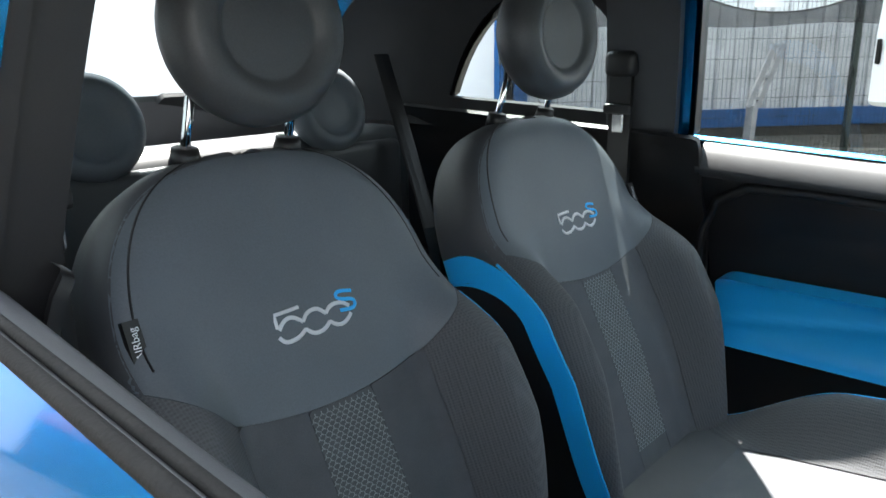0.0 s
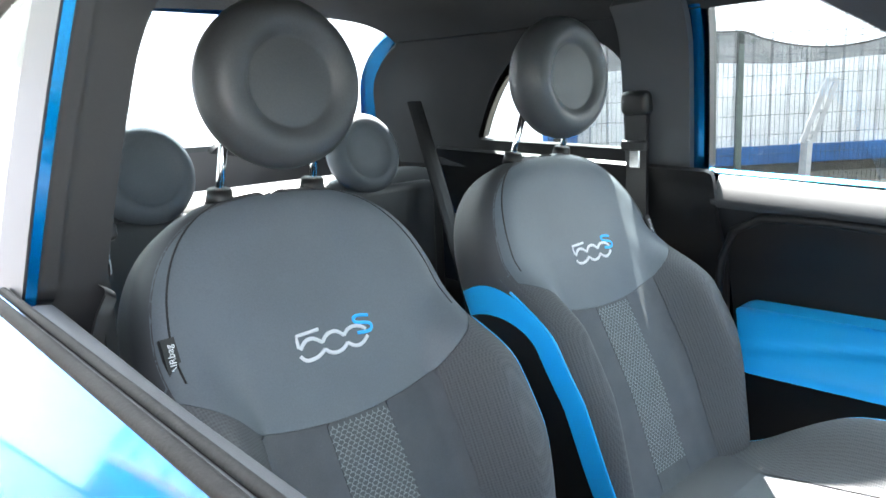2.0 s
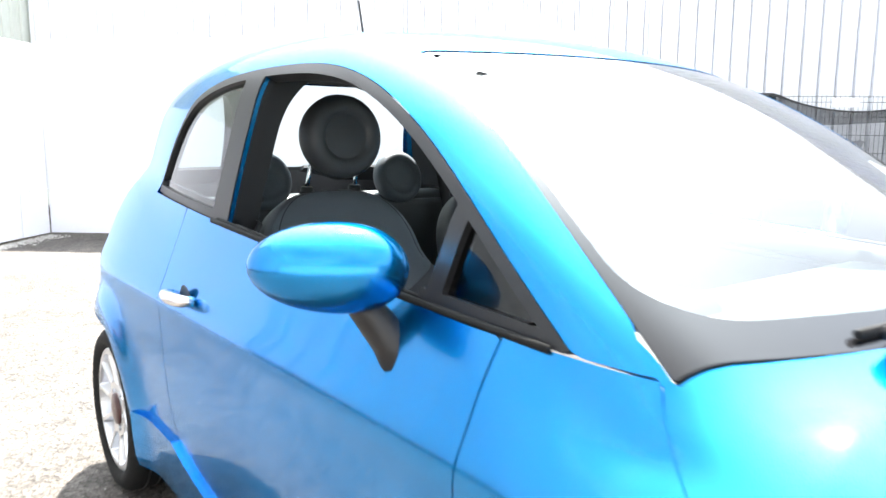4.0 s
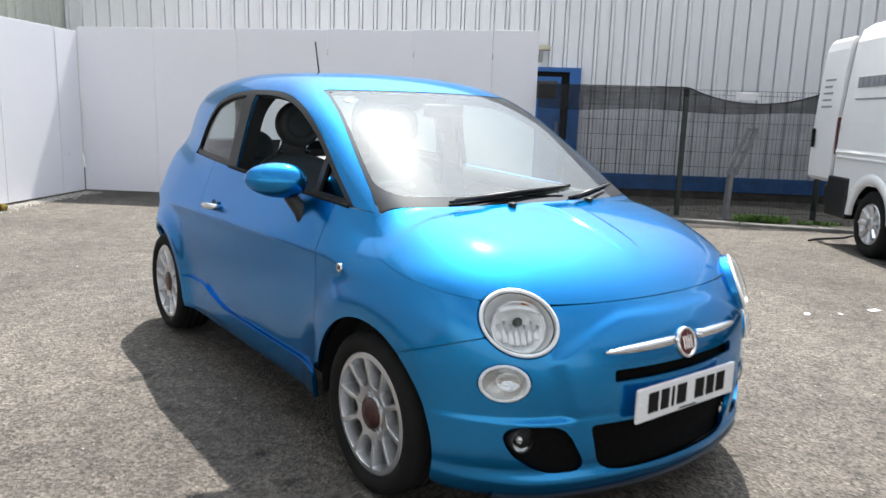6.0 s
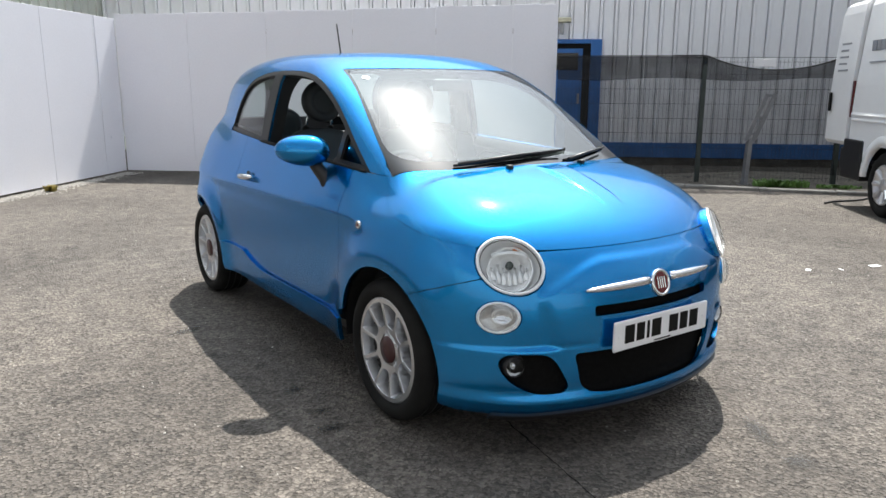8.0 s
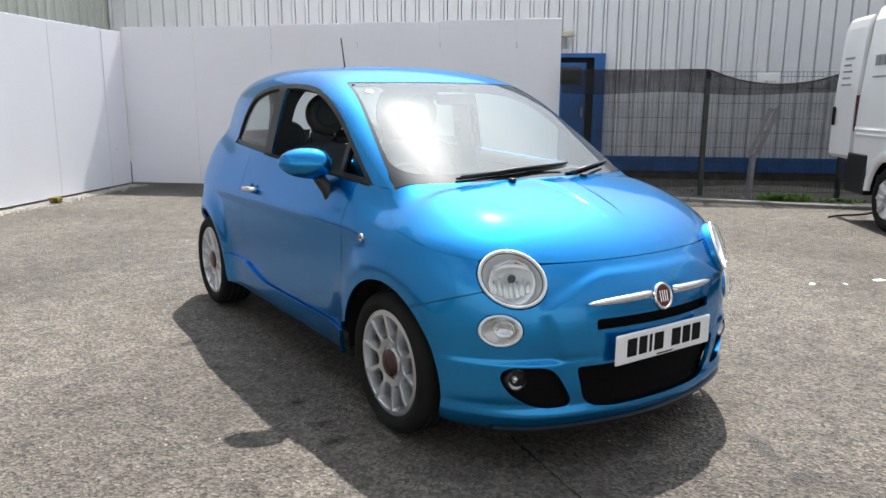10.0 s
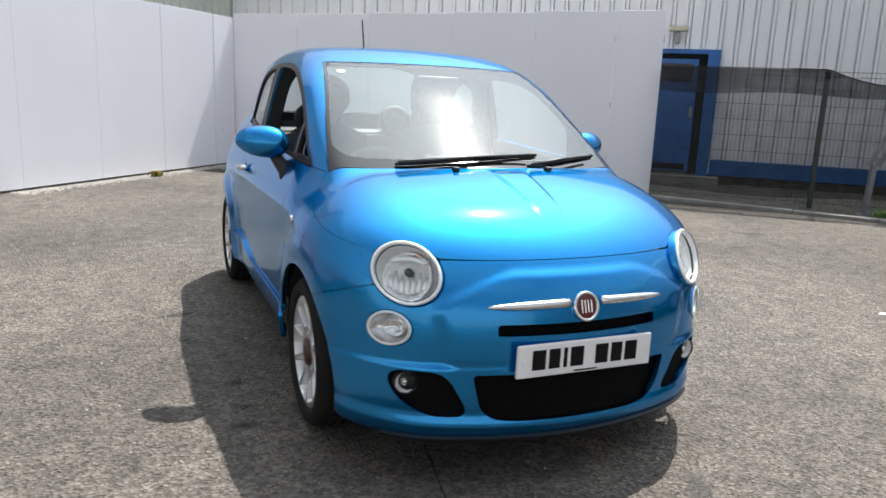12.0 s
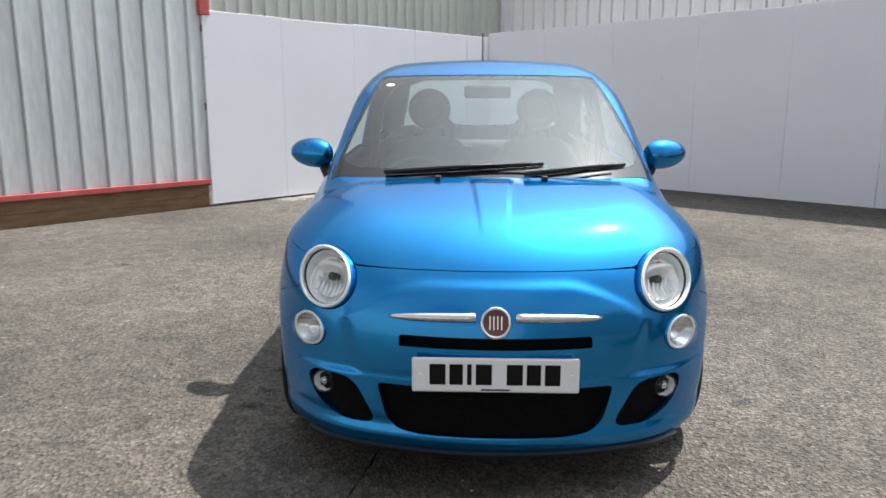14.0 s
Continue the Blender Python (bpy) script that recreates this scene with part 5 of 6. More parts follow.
    arcs_low = [[(-0.057, 0.004), (-0.051, -0.004), (-0.040, -0.007), (-0.028, -0.006), (-0.0168, -0.001)], [(-0.0168, -0.001), (-0.009, -0.009), (0.002, -0.0125), (0.013, -0.011), (0.0215, -0.006)], [(0.0215, -0.006), (0.029, -0.013), (0.039, -0.0165), (0.049, -0.0145), (0.058, -0.009)]]
    for pts in arcs_up + arcs_low:
        part("emblem_wave", tube([on_face(x, v + 0.464 + dv) for x, v in curve_through(pts)], 0.0028, 6, flat=0.5), SILVER, seat)
    part("emblem_flag", tube([on_face(x, v + 0.12 * x + 0.464 + dv) for x, v in ((-0.018, 0.0285), (-0.036, 0.0300), (-0.054, 0.0315), (-0.0555, 0.024), (-0.056, 0.0145))], 0.0025, 6, flat=0.5), SILVER, seat)
    part("emblem_curl", tube([on_face(x, v + 0.467 + dv) for x, v in curve_through([(0.069, 0.0153), (0.0555, 0.0199), (0.0446, 0.0205), (0.0433, 0.0145), (0.0545, 0.0087), (0.0677, 0.0033), (0.0685, -0.004), (0.0602, -0.0064), (0.0424, -0.0026)], 40)], 0.0026, 6, flat=0.5), BLUETRIM, seat, "small bright blue curl")
    # sewn-in fabric tag on the outer flank, with its word
    sg = 1 if cx > 0 else -1
    x0, v0 = sg * 0.224, 0.512
    d0 = on_face(x0, v0)[2]
    tag = part("tag", box(x0 - 0.009, x0 + 0.009, v0 - 0.026, v0 + 0.026, d0 - 0.006, d0 + 0.004), BLACK, seat, "small black fabric tag with white lettering")
    cu = bpy.data.curves.new("tag_word", "FONT")
    cu.body, cu.size, cu.align_x, cu.align_y = "AIRbag", 0.0125, "CENTER", "CENTER"
    cu.materials.append(WHITE)
    word = new("tag_word", cu)
    word.parent = tag
    word.matrix_basis = Matrix(((0, -1, 0, x0), (1, 0, 0, v0), (0, 0, 1, d0 + 0.0046), (0, 0, 0, 1)))
    # base cushion
    mc = Matrix.Translation((cx, 0.13, 0)) 
    inv = m.inverted() @ mc
    def base(nm, material, region, label=""):
        vs, fs = patch(top_map, cushion_form, (-0.28, 0.28), (-0.54, 0.04), 60, 60, region)
        return part(nm, (vs, fs), material, seat, label, smooth=True, m=inv)
    base("cushion_centre", FABRIC, lambda x, y, z: all_of(np.abs(x) - 0.135, 0.0 * x - 1))
    base("cushion_edge", KNIT, lambda x, y, z: all_of(0.138 - np.abs(x), np.abs(x) - 0.262 + 0.004))
    for sg2 in (-1, 1):
        pts = []
        for k in range(24):
            y = 0.0 - 0.50 * k / 23
            pts.append(project(np.array([[sg2 * 0.25, y, 0.33]]), np.array([[0.0, 0, 1.0]]), cushion_form)[0] + np.array((0, 0, 0.002)))
        part("cushion_piping", tube(pts, 0.0032, 6), BLUETRIM, seat, "thin blue piping", True, inv)
    part("cushion_base", box(-0.25, 0.25, -0.48, 0.0, 0.235, 0.46, 0.03, 2), TRIM, seat, m=inv)
    return seat


front_seat("driver_seat", -0.315, 0.008)
front_seat("passenger_seat", 0.315, 0.027)

# rear bench with two round headrests
bench = part("rear_seat", box(-0.60, 0.60, 0.98, 1.16, 0.40, 1.015, 0.06, 4), HEADLEATHER, car, "dark rear bench seat", True)
part("bench_cushion", box(-0.56, 0.56, 0.62, 1.02, 0.30, 0.52, 0.05, 4), FABRIC, bench, smooth=True)
for cx in (-0.272, 0.305):
    hr = part("headrest", dish(np.array((cx, 1.00, 1.070)), np.array((0, -0.97, 0.24)), 0.108, 0.108, bx, np.array((0, 0.24, 0.97)), [(0.02, -0.045), (0.6, -0.042), (0.9, -0.022), (1.0, 0.004), (0.95, 0.028), (0.82, 0.040), (0.70, 0.042), (0.62, 0.036), (0.58, 0.030), (0.3, 0.031), (0.001, 0.032)], 48), LEATHER, bench, "round rear headrest", True)
    part("backrest_pad", box(cx - 0.22, cx + 0.22, 0.955, 1.0, 0.50, 0.985, 0.022, 3), HEADLEATHER, bench, smooth=True)
panel("tailgate_lining", car, TRIM, tail_map, whole_body, (-0.95, 0.95), (0.88, 1.12), 60, 24,
      lambda x, y, z: all_of(0.90 - z, z - 1.098, 1.10 - y), shift=-0.026, depth=0)
part("parcel_shelf", box(-0.52, 0.52, 1.16, 1.5, 0.90, 0.93, 0.01), BLACK, car)

# ---- lining, door cards, belts ----
panel("tailgate_frame_lining", car, HEADLINER, fan_map(0.94), greenhouse, (1.0, 1.6), (-1.5, 1.5), 60, 90,
      lambda x, y, z: all_of(-back_glass(x, y, z, -0.008), back_glass(x, y, z, 0.09), 1.41 - z, np.abs(x) - 0.40), shift=-0.022, depth=0)
panel("roof_lining", car, HEADLINER, fan_map(0.94), greenhouse, (-0.45, 1.36), (-1.3, 1.3), 110, 100,
      lambda x, y, z: all_of(1.355 + 0.02 * (np.abs(y - 0.3) < 0.0) - z, -screen(x, y, z, -0.02), -back_glass(x, y, z, 0.012)), "black roof lining", shift=-0.03, depth=0)
for sgn in (-1, 1):
    rng = (sgn * 0.5, sgn * 1.72)
    panel("rear_pillar_lining", car, HEADLINER, fan_map(0.96), cabin_top, (0.20, 1.50), rng, 110, 70,
          lambda x, y, z: all_of(belt(y) - 0.05 - z, z - 1.36, -all_of(side_opening(x, y, z, -0.012), smax(z - side_glass_top(y) + 0.012, pillar_b(z) + 0.10 - y, 0.32), belt(y) + 0.032 - z), pillar_b(z) + 0.0 - y, -back_glass(x, y, z, -0.012), y - 1.50 + 0.3 * (z - 1.0)), shift=-0.035, depth=-0.02)
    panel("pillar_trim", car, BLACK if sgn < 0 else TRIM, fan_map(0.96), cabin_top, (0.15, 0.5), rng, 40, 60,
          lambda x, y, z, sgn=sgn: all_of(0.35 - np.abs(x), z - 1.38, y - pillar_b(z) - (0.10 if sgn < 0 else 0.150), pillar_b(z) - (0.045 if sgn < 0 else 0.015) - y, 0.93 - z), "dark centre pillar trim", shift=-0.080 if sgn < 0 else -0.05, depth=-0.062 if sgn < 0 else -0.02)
    panel("pillar_flange", car, PAINT, fan_map(0.96), cabin_top, (0.10, 0.36), rng, 40, 60,
          lambda x, y, z, sgn=sgn: all_of(0.35 - np.abs(x), z - 1.385, y - pillar_b(z) + (0.014 if sgn < 0 else -0.030), pillar_b(z) - (0.055 if sgn < 0 else 0.038) - y, belt(y) - 0.02 - z), "blue painted door opening edge", shift=-0.011 if sgn < 0 else -0.03, depth=-0.010 if sgn < 0 else -0.02)
    panel("side_lining", car, BLACK, nose_map, cabin_side, (sgn * arc_of(0.15), sgn * arc_of(1.28)), (0.25, 1.10), 66, 50,
          lambda x, y, z: all_of(0.190 - y, z - belt(y) - 0.0, y - 1.20, np.where((y > 1.04) & (z > 0.85), 1.0, -1.0)), shift=-0.07, depth=-0.012)
    door = doors[0 if sgn < 0 else 1]
    card = panel("door_card", door, BLACK, nose_map, cabin_side, (sgn * arc_of(-0.80), sgn * arc_of(0.40)), (0.3, 1.06), 80, 70,
                 lambda x, y, z, sgn=sgn: all_of(y - 0.215 - 0.1 * (z - 1.0), -0.70 - y, z - belt(y) + (0.040 if sgn < 0 else 0.072), 0.30 - z), "dark moulded door lining", shift=-0.055, depth=-0.012,
                 lift=lambda x, y, z: 0.022 * np.clip((z - 0.935 - 0.05 * y) / 0.04, 0, 1) - 0.045 * np.clip((0.60 - z) / 0.015, 0, 1))
    panel("armrest", door, BLUETRIM, nose_map, cabin_side, (sgn * arc_of(-0.75), sgn * arc_of(0.20)), (0.5, 0.85), 80, 40,
          lambda x, y, z: all_of(z - (0.728 - 0.0 * y) + 8 * np.maximum(y - 0.105, 0) ** 2, 0.577 - z + 4 * np.maximum(y - 0.10, 0) ** 2, y - 0.145, -0.70 - y), "bright blue armrest insert", shift=-0.125, depth=-0.06,
          lift=lambda x, y, z: 0.030 * np.sqrt(np.clip(1.002 - ((z - 0.6525) / 0.0765) ** 2, 0, 1)) - 0.008 * np.exp(-((z - 0.672 + 0.16 * (y + 0.15)) / 0.010) ** 2) - 0.018)
    part("card_moulding", tube([(sgn * 0.668, 0.190, 0.74), (sgn * 0.666, 0.182, 0.82), (sgn * 0.662, 0.155, 0.89), (sgn * 0.660, 0.09, 0.925), (sgn * 0.660, -0.03, 0.925), (sgn * 0.660, -0.20, 0.915), (sgn * 0.660, -0.60, 0.90)], 0.010, 8), BLACK, door, smooth=True)
    # padded top of the door under the window: a sloped ledge turning down into the lining
    section = ((0.719, 0.002), (0.704, 0.003), (0.690, 0.001), (0.682, -0.008), (0.676, -0.028), (0.676, -0.050)) if sgn < 0 else ((0.706, -0.012), (0.694, -0.012), (0.672, -0.032), (0.652, -0.060), (0.650, -0.068), (0.664, -0.080))
    ys = np.linspace(-0.74, 0.20, 16)
    vs = [(sgn * (px - 0.03 * min(max(y + 0.1, 0), 0.5) - 0.06 * max(-0.3 - y, 0) ** 2), y, float(belt(y)) + pz) for y in ys for px, pz in section]
    k = len(section)
    fs = [(i * k + m_, i * k + m_ + 1, (i + 1) * k + m_ + 1, (i + 1) * k + m_) for i in range(len(ys) - 1) for m_ in range(k - 1)]
    part("door_top_pad", (np.array(vs), fs if sgn < 0 else [f[::-1] for f in fs]), SILL, door, "grey padded door top", True)
    pts = [(sgn * ((0.719 if sgn < 0 else 0.711) - 0.055 * max(-0.3 - y, 0) ** 2), y, float(belt(y)) + 0.002 - (0 if sgn < 0 else 0.012)) for y in np.linspace(-0.86, 0.27, 16)]
    part("window_wiper_seal", tube(pts, 0.0065, 8), RUBBER if sgn < 0 else PADGREY, door, smooth=True)
    if sgn < 0:
        part("inner_seal", tube([(-p[0] if p[0] > 0 else p[0] + 0.013, p[1], p[2] + 0.003) for p in pts], 0.0045, 8), RUBBER, door, smooth=True)
    # belts: guide on the pillar, webbing, tongue
    bx0, by0 = (0.615, 0.365) if sgn > 0 else (0.615, 0.275)
    belt_o = part("seat_belt", box(sgn * bx0 - 0.006, sgn * bx0 + 0.006, by0 - 0.026, by0 + 0.026, 0.36, 1.17), BLACK, car, "black seat belt with steel tongue")
    part("belt_guide", box(sgn * bx0 - 0.022, sgn * bx0 + 0.022, by0 - 0.036, by0 + 0.036, 1.145, 1.200, 0.015, 3), BLACK, belt_o, smooth=True)
    part("tongue", box(sgn * (bx0 - 0.012) - 0.003, sgn * (bx0 - 0.012) + 0.003, by0 - 0.014, by0 + 0.014, 1.025, 1.068, 0.003, 1), SATIN, belt_o, "steel tongue")
    part("tongue_head", box(sgn * (bx0 - 0.012) - 0.008, sgn * (bx0 - 0.012) + 0.008, by0 - 0.034, by0 + 0.034, 1.066, 1.088, 0.006, 2), BLACK, belt_o)
part("rear_belt", tube([(0.525, 1.03, 1.20), (0.505, 0.97, 1.10), (0.475, 0.88, 0.95), (0.44, 0.78, 0.78), (0.43, 0.72, 0.5)], 0.022, 8, flat=0.12), BLACK, car, "black rear seat belt")
# dashboard, steering wheel, rear-view mirror
dash = part("dashboard", box(-0.62, 0.62, -1.0, -0.62, 0.55, 0.935, 0.06, 4), TRIM, car, "dark grey dashboard", True)
part("glove_panel", box(-0.58, 0.58, -0.66, -0.606, 0.70, 0.86, 0.02, 3), PAINT, dash, "body-coloured dashboard panel", True)
part("instrument_hood", box(-0.46, -0.18, -0.80, -0.585, 0.86, 0.965, 0.04, 4), BLACK, dash, smooth=True)
ring = []
for k in range(33):
    a = 2 * math.pi * k / 32
    ring.append((-0.32 + 0.178 * math.cos(a), -0.49 - 0.178 * math.sin(a) * 0.40, 0.845 + 0.178 * math.sin(a) * 0.92))
sw = part("steering_wheel", tube(ring, 0.015, 10), LEATHER, car, "dark leather three-spoke steering wheel", True)
part("wheel_boss", dish(np.array((-0.32, -0.505, 0.84)), np.array((0, 0.92, 0.40)), 0.07, 0.06, bx, np.array((0, -0.4, 0.92)), [(1.0, -0.02), (0.97, 0.008), (0.6, 0.018), (0.02, 0.02)], 28), TRIM, sw, smooth=True)
for a in (0.1, math.pi - 0.1, -math.pi / 2):
    part("wheel_spoke", tube([(-0.32, -0.50, 0.84), (-0.32 + 0.172 * math.cos(a), -0.49 - 0.172 * math.sin(a) * 0.40, 0.845 + 0.172 * math.sin(a) * 0.92)], 0.014, 8), SATIN, sw)
part("rear_view_mirror", box(-0.11, 0.11, -0.50, -0.47, 1.29, 1.35, 0.014, 3), BLACK, car, smooth=True)
sp = on_screen(-0.46, 1.352)
part("screen_sticker", dish(sp + np.array((0, -0.001, 0.001)), np.array((0, -0.5, 0.86)), 0.02, 0.014, bx, np.array((0, 0.86, 0.5)), [(1, 0), (0.02, 0.0)], 20), WHITE, car)


# ---- yard: kerb, fence, door, leaning post, weeds, van ----
def stuff(name, vs, fs, material, label, m=None, category=""):
    ob = part(name, (vs, fs), material, m=m)
    return tagged(ob, label, category or "clutter", kind="stuff")


def prism(vs, fs, a, b, w, h=None):
    """A thin square bar from a to b, added to lists."""
    a, b = Vector(a), Vector(b)
    d = (b - a).normalized()
    s = d.cross(Vector((0, 0, 1)) if abs(d.z) < 0.9 else Vector((0, 1, 0))).normalized()
    t = s.cross(d)
    n = len(vs)
    for p in (a, b):
        for i, j in ((-1, -1), (1, -1), (1, 1), (-1, 1)):
            vs.append(p + s * i * w / 2 + t * j * (h or w) / 2)
    for k in range(4):
        fs.append((n + k, n + (k + 1) % 4, n + 4 + (k + 1) % 4, n + 4 + k))
    fs.append((n + 3, n + 2, n + 1, n))
    fs.append((n + 4, n + 5, n + 6, n + 7))


KERB = vary(mat("grey_concrete", (0.3, 0.29, 0.27), 0.9), (0.15, 0.145, 0.135), (0.30, 0.29, 0.27), 5, 0.5, 60)
M_KERB = YARD @ Matrix.Translation((1.0, 6.42, 0)) @ pose(0, 0, 0, 0, 0, -12.0)
kerb = thing("kerb", "row of weathered concrete kerb stones along the fence", "kerb", m=M_KERB)
kerb["kind"] = "structure"
for k in range(9):
    part("kerb_stone", box(0.915 * k + 0.004, 0.915 * (k + 1) - 0.004, 0.0, 0.13, -0.05, 0.045 + random.uniform(-0.006, 0.006), 0.012, 2), KERB, kerb)
b = bmesh.new()
bmesh.ops.create_grid(b, x_segments=60, y_segments=24, size=1.0, matrix=Matrix.Translation((4.6, 1.75, 0.03)) @ Matrix.Diagonal((4.6, 1.62, 1, 1)))
for v in b.verts:
    v.co.z += 0.022 * noise.noise(v.co * 3.1) + 0.012 * noise.noise(v.co * 11)
soil = part("soil_strip", b, SOIL, m=M_KERB, smooth=True)
tagged(soil, "dark soil and gravel strip behind the kerb", "soil", kind="structure")

# mesh fence with drooping black netting
M_FENCE = YARD @ Matrix.Translation((0, 6.55, 0))
fence = thing("fence", "dark welded mesh fence with black shade netting", "fence", m=M_FENCE)
for u in (3.04, 4.86, 6.68):
    part("post", box(u - 0.03, u + 0.03, -0.03, 0.03, 0.0, 1.745, 0.004, 1), DARKSTEEL, fence)
vs, fs = [], []
for k in range(122):
    u = 1.07 + 0.05 * k
    prism(vs, fs, (u, 0, 0.06), (u, 0, 1.735), 0.0030)
for z in (0.1, 0.3, 0.5, 0.7, 0.9, 1.1, 1.3, 1.5, 1.66, 1.72):
    prism(vs, fs, (1.06, 0.006, z), (7.2, 0.006, z), 0.0045)
part("mesh_infill", (vs, fs), DARKSTEEL, fence)
def net_material(name, cover):
    m = bpy.data.materials.new(name)
    m.use_nodes = True
    n, l = m.node_tree.nodes, m.node_tree.links
    pb, tr, mx = n["Principled BSDF"], n.new("ShaderNodeBsdfTransparent"), n.new("ShaderNodeMixShader")
    pb.inputs["Base Color"].default_value = (0.012, 0.013, 0.015, 1)
    pb.inputs["Roughness"].default_value = 0.8
    nz, mr, tc = n.new("ShaderNodeTexNoise"), n.new("ShaderNodeMapRange"), n.new("ShaderNodeTexCoord")
    nz.inputs["Scale"].default_value = 3.0
    mr.inputs["To Min"].default_value, mr.inputs["To Max"].default_value = cover - 0.15, cover + 0.15
    l.new(tc.outputs["Object"], nz.inputs["Vector"])
    l.new(nz.outputs["Fac"], mr.inputs["Value"])
    l.new(mr.outputs["Result"], mx.inputs[0])
    l.new(tr.outputs[0], mx.inputs[1])
    l.new(pb.outputs[0], mx.inputs[2])
    l.new(mx.outputs[0], n["Material Output"].inputs["Surface"])
    return m
NET, NET2 = net_material("black_shade_net", 0.50), net_material("doubled_black_net", 0.62)
def sag(u):
    """Top edge of the net: taut to the first post, sagging between the others."""
    t = (u - 3.04) / 1.82 % 1.0
    return 1.755 - 0.01 * (u < 3.04) - (0.20 * (4 * t * (1 - t)) ** 0.9 * (u >= 3.04))
def net_sheet(z_low, z_high, off, nm, material):
    vs, fs, n = [], [], 150
    for k in range(n + 1):
        u = 1.06 + 6.09 * k / n
        w = 0.012 * math.sin(u * 9) + 0.008 * math.sin(u * 23 + 1)
        for j in range(7):
            f = j / 6
            z0, z1 = z_low(u), z_high(u)
            vs.append((u, off + w * (1 - f) + 0.006 * math.sin(j * 2 + u * 5), z0 + (z1 - z0) * f))
    for k in range(n):
        for j in range(6):
            a = k * 7 + j
            fs.append((a, a + 7, a + 8, a + 1))
    return part(nm, (vs, fs), material, fence, smooth=True)
net_sheet(lambda u: 0.16 + 0.03 * math.sin(u * 2.0), lambda u: sag(u) - 0.01, -0.022, "net", NET)
net_sheet(lambda u: 1.43 + 0.02 * math.sin(u * 3.1), sag, -0.034, "net_fold", NET2)
vs, fs = [], []
for k in range(90):
    u = 1.06 + 6.09 * k / 90
    prism(vs, fs, (u, -0.036, sag(u)), (u + 6.09 / 90, -0.036, sag(u + 6.09 / 90)), 0.008 if u < 2.6 else 0.018)
part("net_rope", (vs, fs), BLACK, fence)
sign = part("fence_sign", box(3.66, 3.95, -0.07, -0.055, 1.60, 1.70, 0.003, 1), WHITE, fence, "small white board on the fence")

# blue door in the long building
M_C = YARD @ Matrix.Translation((0, 8.8, 0))
dr = thing("door_1", "blue painted steel door in a blue frame, dark glazed top", "door", m=M_C)
dr["kind"] = "structure"
part("jamb", box(1.66, 1.84, -0.12, 0.05, 0.1, 2.10, 0.006), BLUEPAINT, dr)
part("jamb", box(0.70, 0.80, -0.12, 0.05, 0.1, 2.10, 0.006), BLUEPAINT, dr)
part("head", box(0.80, 1.66, -0.12, 0.05, 2.03, 2.10, 0.006), BLUEPAINT, dr)
part("rebate", box(0.80, 1.66, -0.060, -0.050, 0.17, 2.03), INK, dr, "dark gap round the door leaf")
part("leaf", box(0.85, 1.53, -0.100, -0.060, 0.20, 1.95, 0.004), BLUEPAINT, dr)
part("glazing", box(0.92, 1.46, -0.104, -0.100, 1.60, 1.88), GLOSSBLACK, dr)
part("rail", box(0.86, 1.52, -0.107, -0.1005, 1.50, 1.56, 0.003, 1), BLUEPAINT, dr)
part("kick_plate", box(0.90, 1.48, -0.105, -0.1005, 0.22, 0.32, 0.003, 1), INK, dr)
part("door_handle", box(1.46, 1.495, -0.135, -0.101, 1.05, 1.22, 0.008, 2), GALV, dr, "steel pull handle")
part("step", box(0.6, 2.0, -0.35, -0.12, 0.0, 0.15, 0.01), KERB, dr)
lamp = thing("wall_lamp", "small cream bulkhead lamp over the door", "lamp", m=M_C)
part("housing", box(1.02, 1.32, -0.22, -0.08, 2.36, 2.44, 0.02, 2), vary(mat("cream_plastic", (0.6, 0.57, 0.42), 0.5), (0.5, 0.48, 0.35), (0.64, 0.61, 0.46), 8), lamp)
part("bracket", box(1.14, 1.20, -0.14, -0.03, 2.18, 2.38, 0.005), GALV, lamp)

# cranked steel post
DULLSTEEL = vary(mat("dull_grey_steel", (0.2, 0.2, 0.21), 0.6, 0.2), (0.15, 0.155, 0.165), (0.24, 0.245, 0.26), 10, 0.2, 60)
lean = thing("cranked_post", "cranked galvanised steel fence post without wire", "post", m=YARD @ Matrix.Translation((3.63, 6.33, 0)))
vs, fs = [], []
prism(vs, fs, (-0.01, 0, 0.0), (0.0, 0, 0.10), 0.05, 0.17)
prism(vs, fs, (0.0, 0, 0.08), (0.02, 0, 0.64), 0.05, 0.14)
part("upright", (vs, fs), DULLSTEEL, lean)
for du in (-0.05, 0.05):
    vs, fs = [], []
    prism(vs, fs, (0.02 + du, 0, 0.62), (0.25 + du, 0, 1.24), 0.05, 0.032)
    part("crank_side", (vs, fs), DULLSTEEL, lean)
for f in (0.15, 0.5, 0.97):
    vs, fs = [], []
    p = Vector((0.02 + 0.23 * f, 0, 0.62 + 0.62 * f))
    prism(vs, fs, p + Vector((-0.06, 0, 0)), p + Vector((0.06, 0, 0)), 0.04, 0.03)
    part("crank_tie", (vs, fs), DULLSTEEL, lean)
part("foot_plate", box(-0.09, 0.09, -0.07, 0.07, 0.0, 0.035, 0.006), DULLSTEEL, lean)


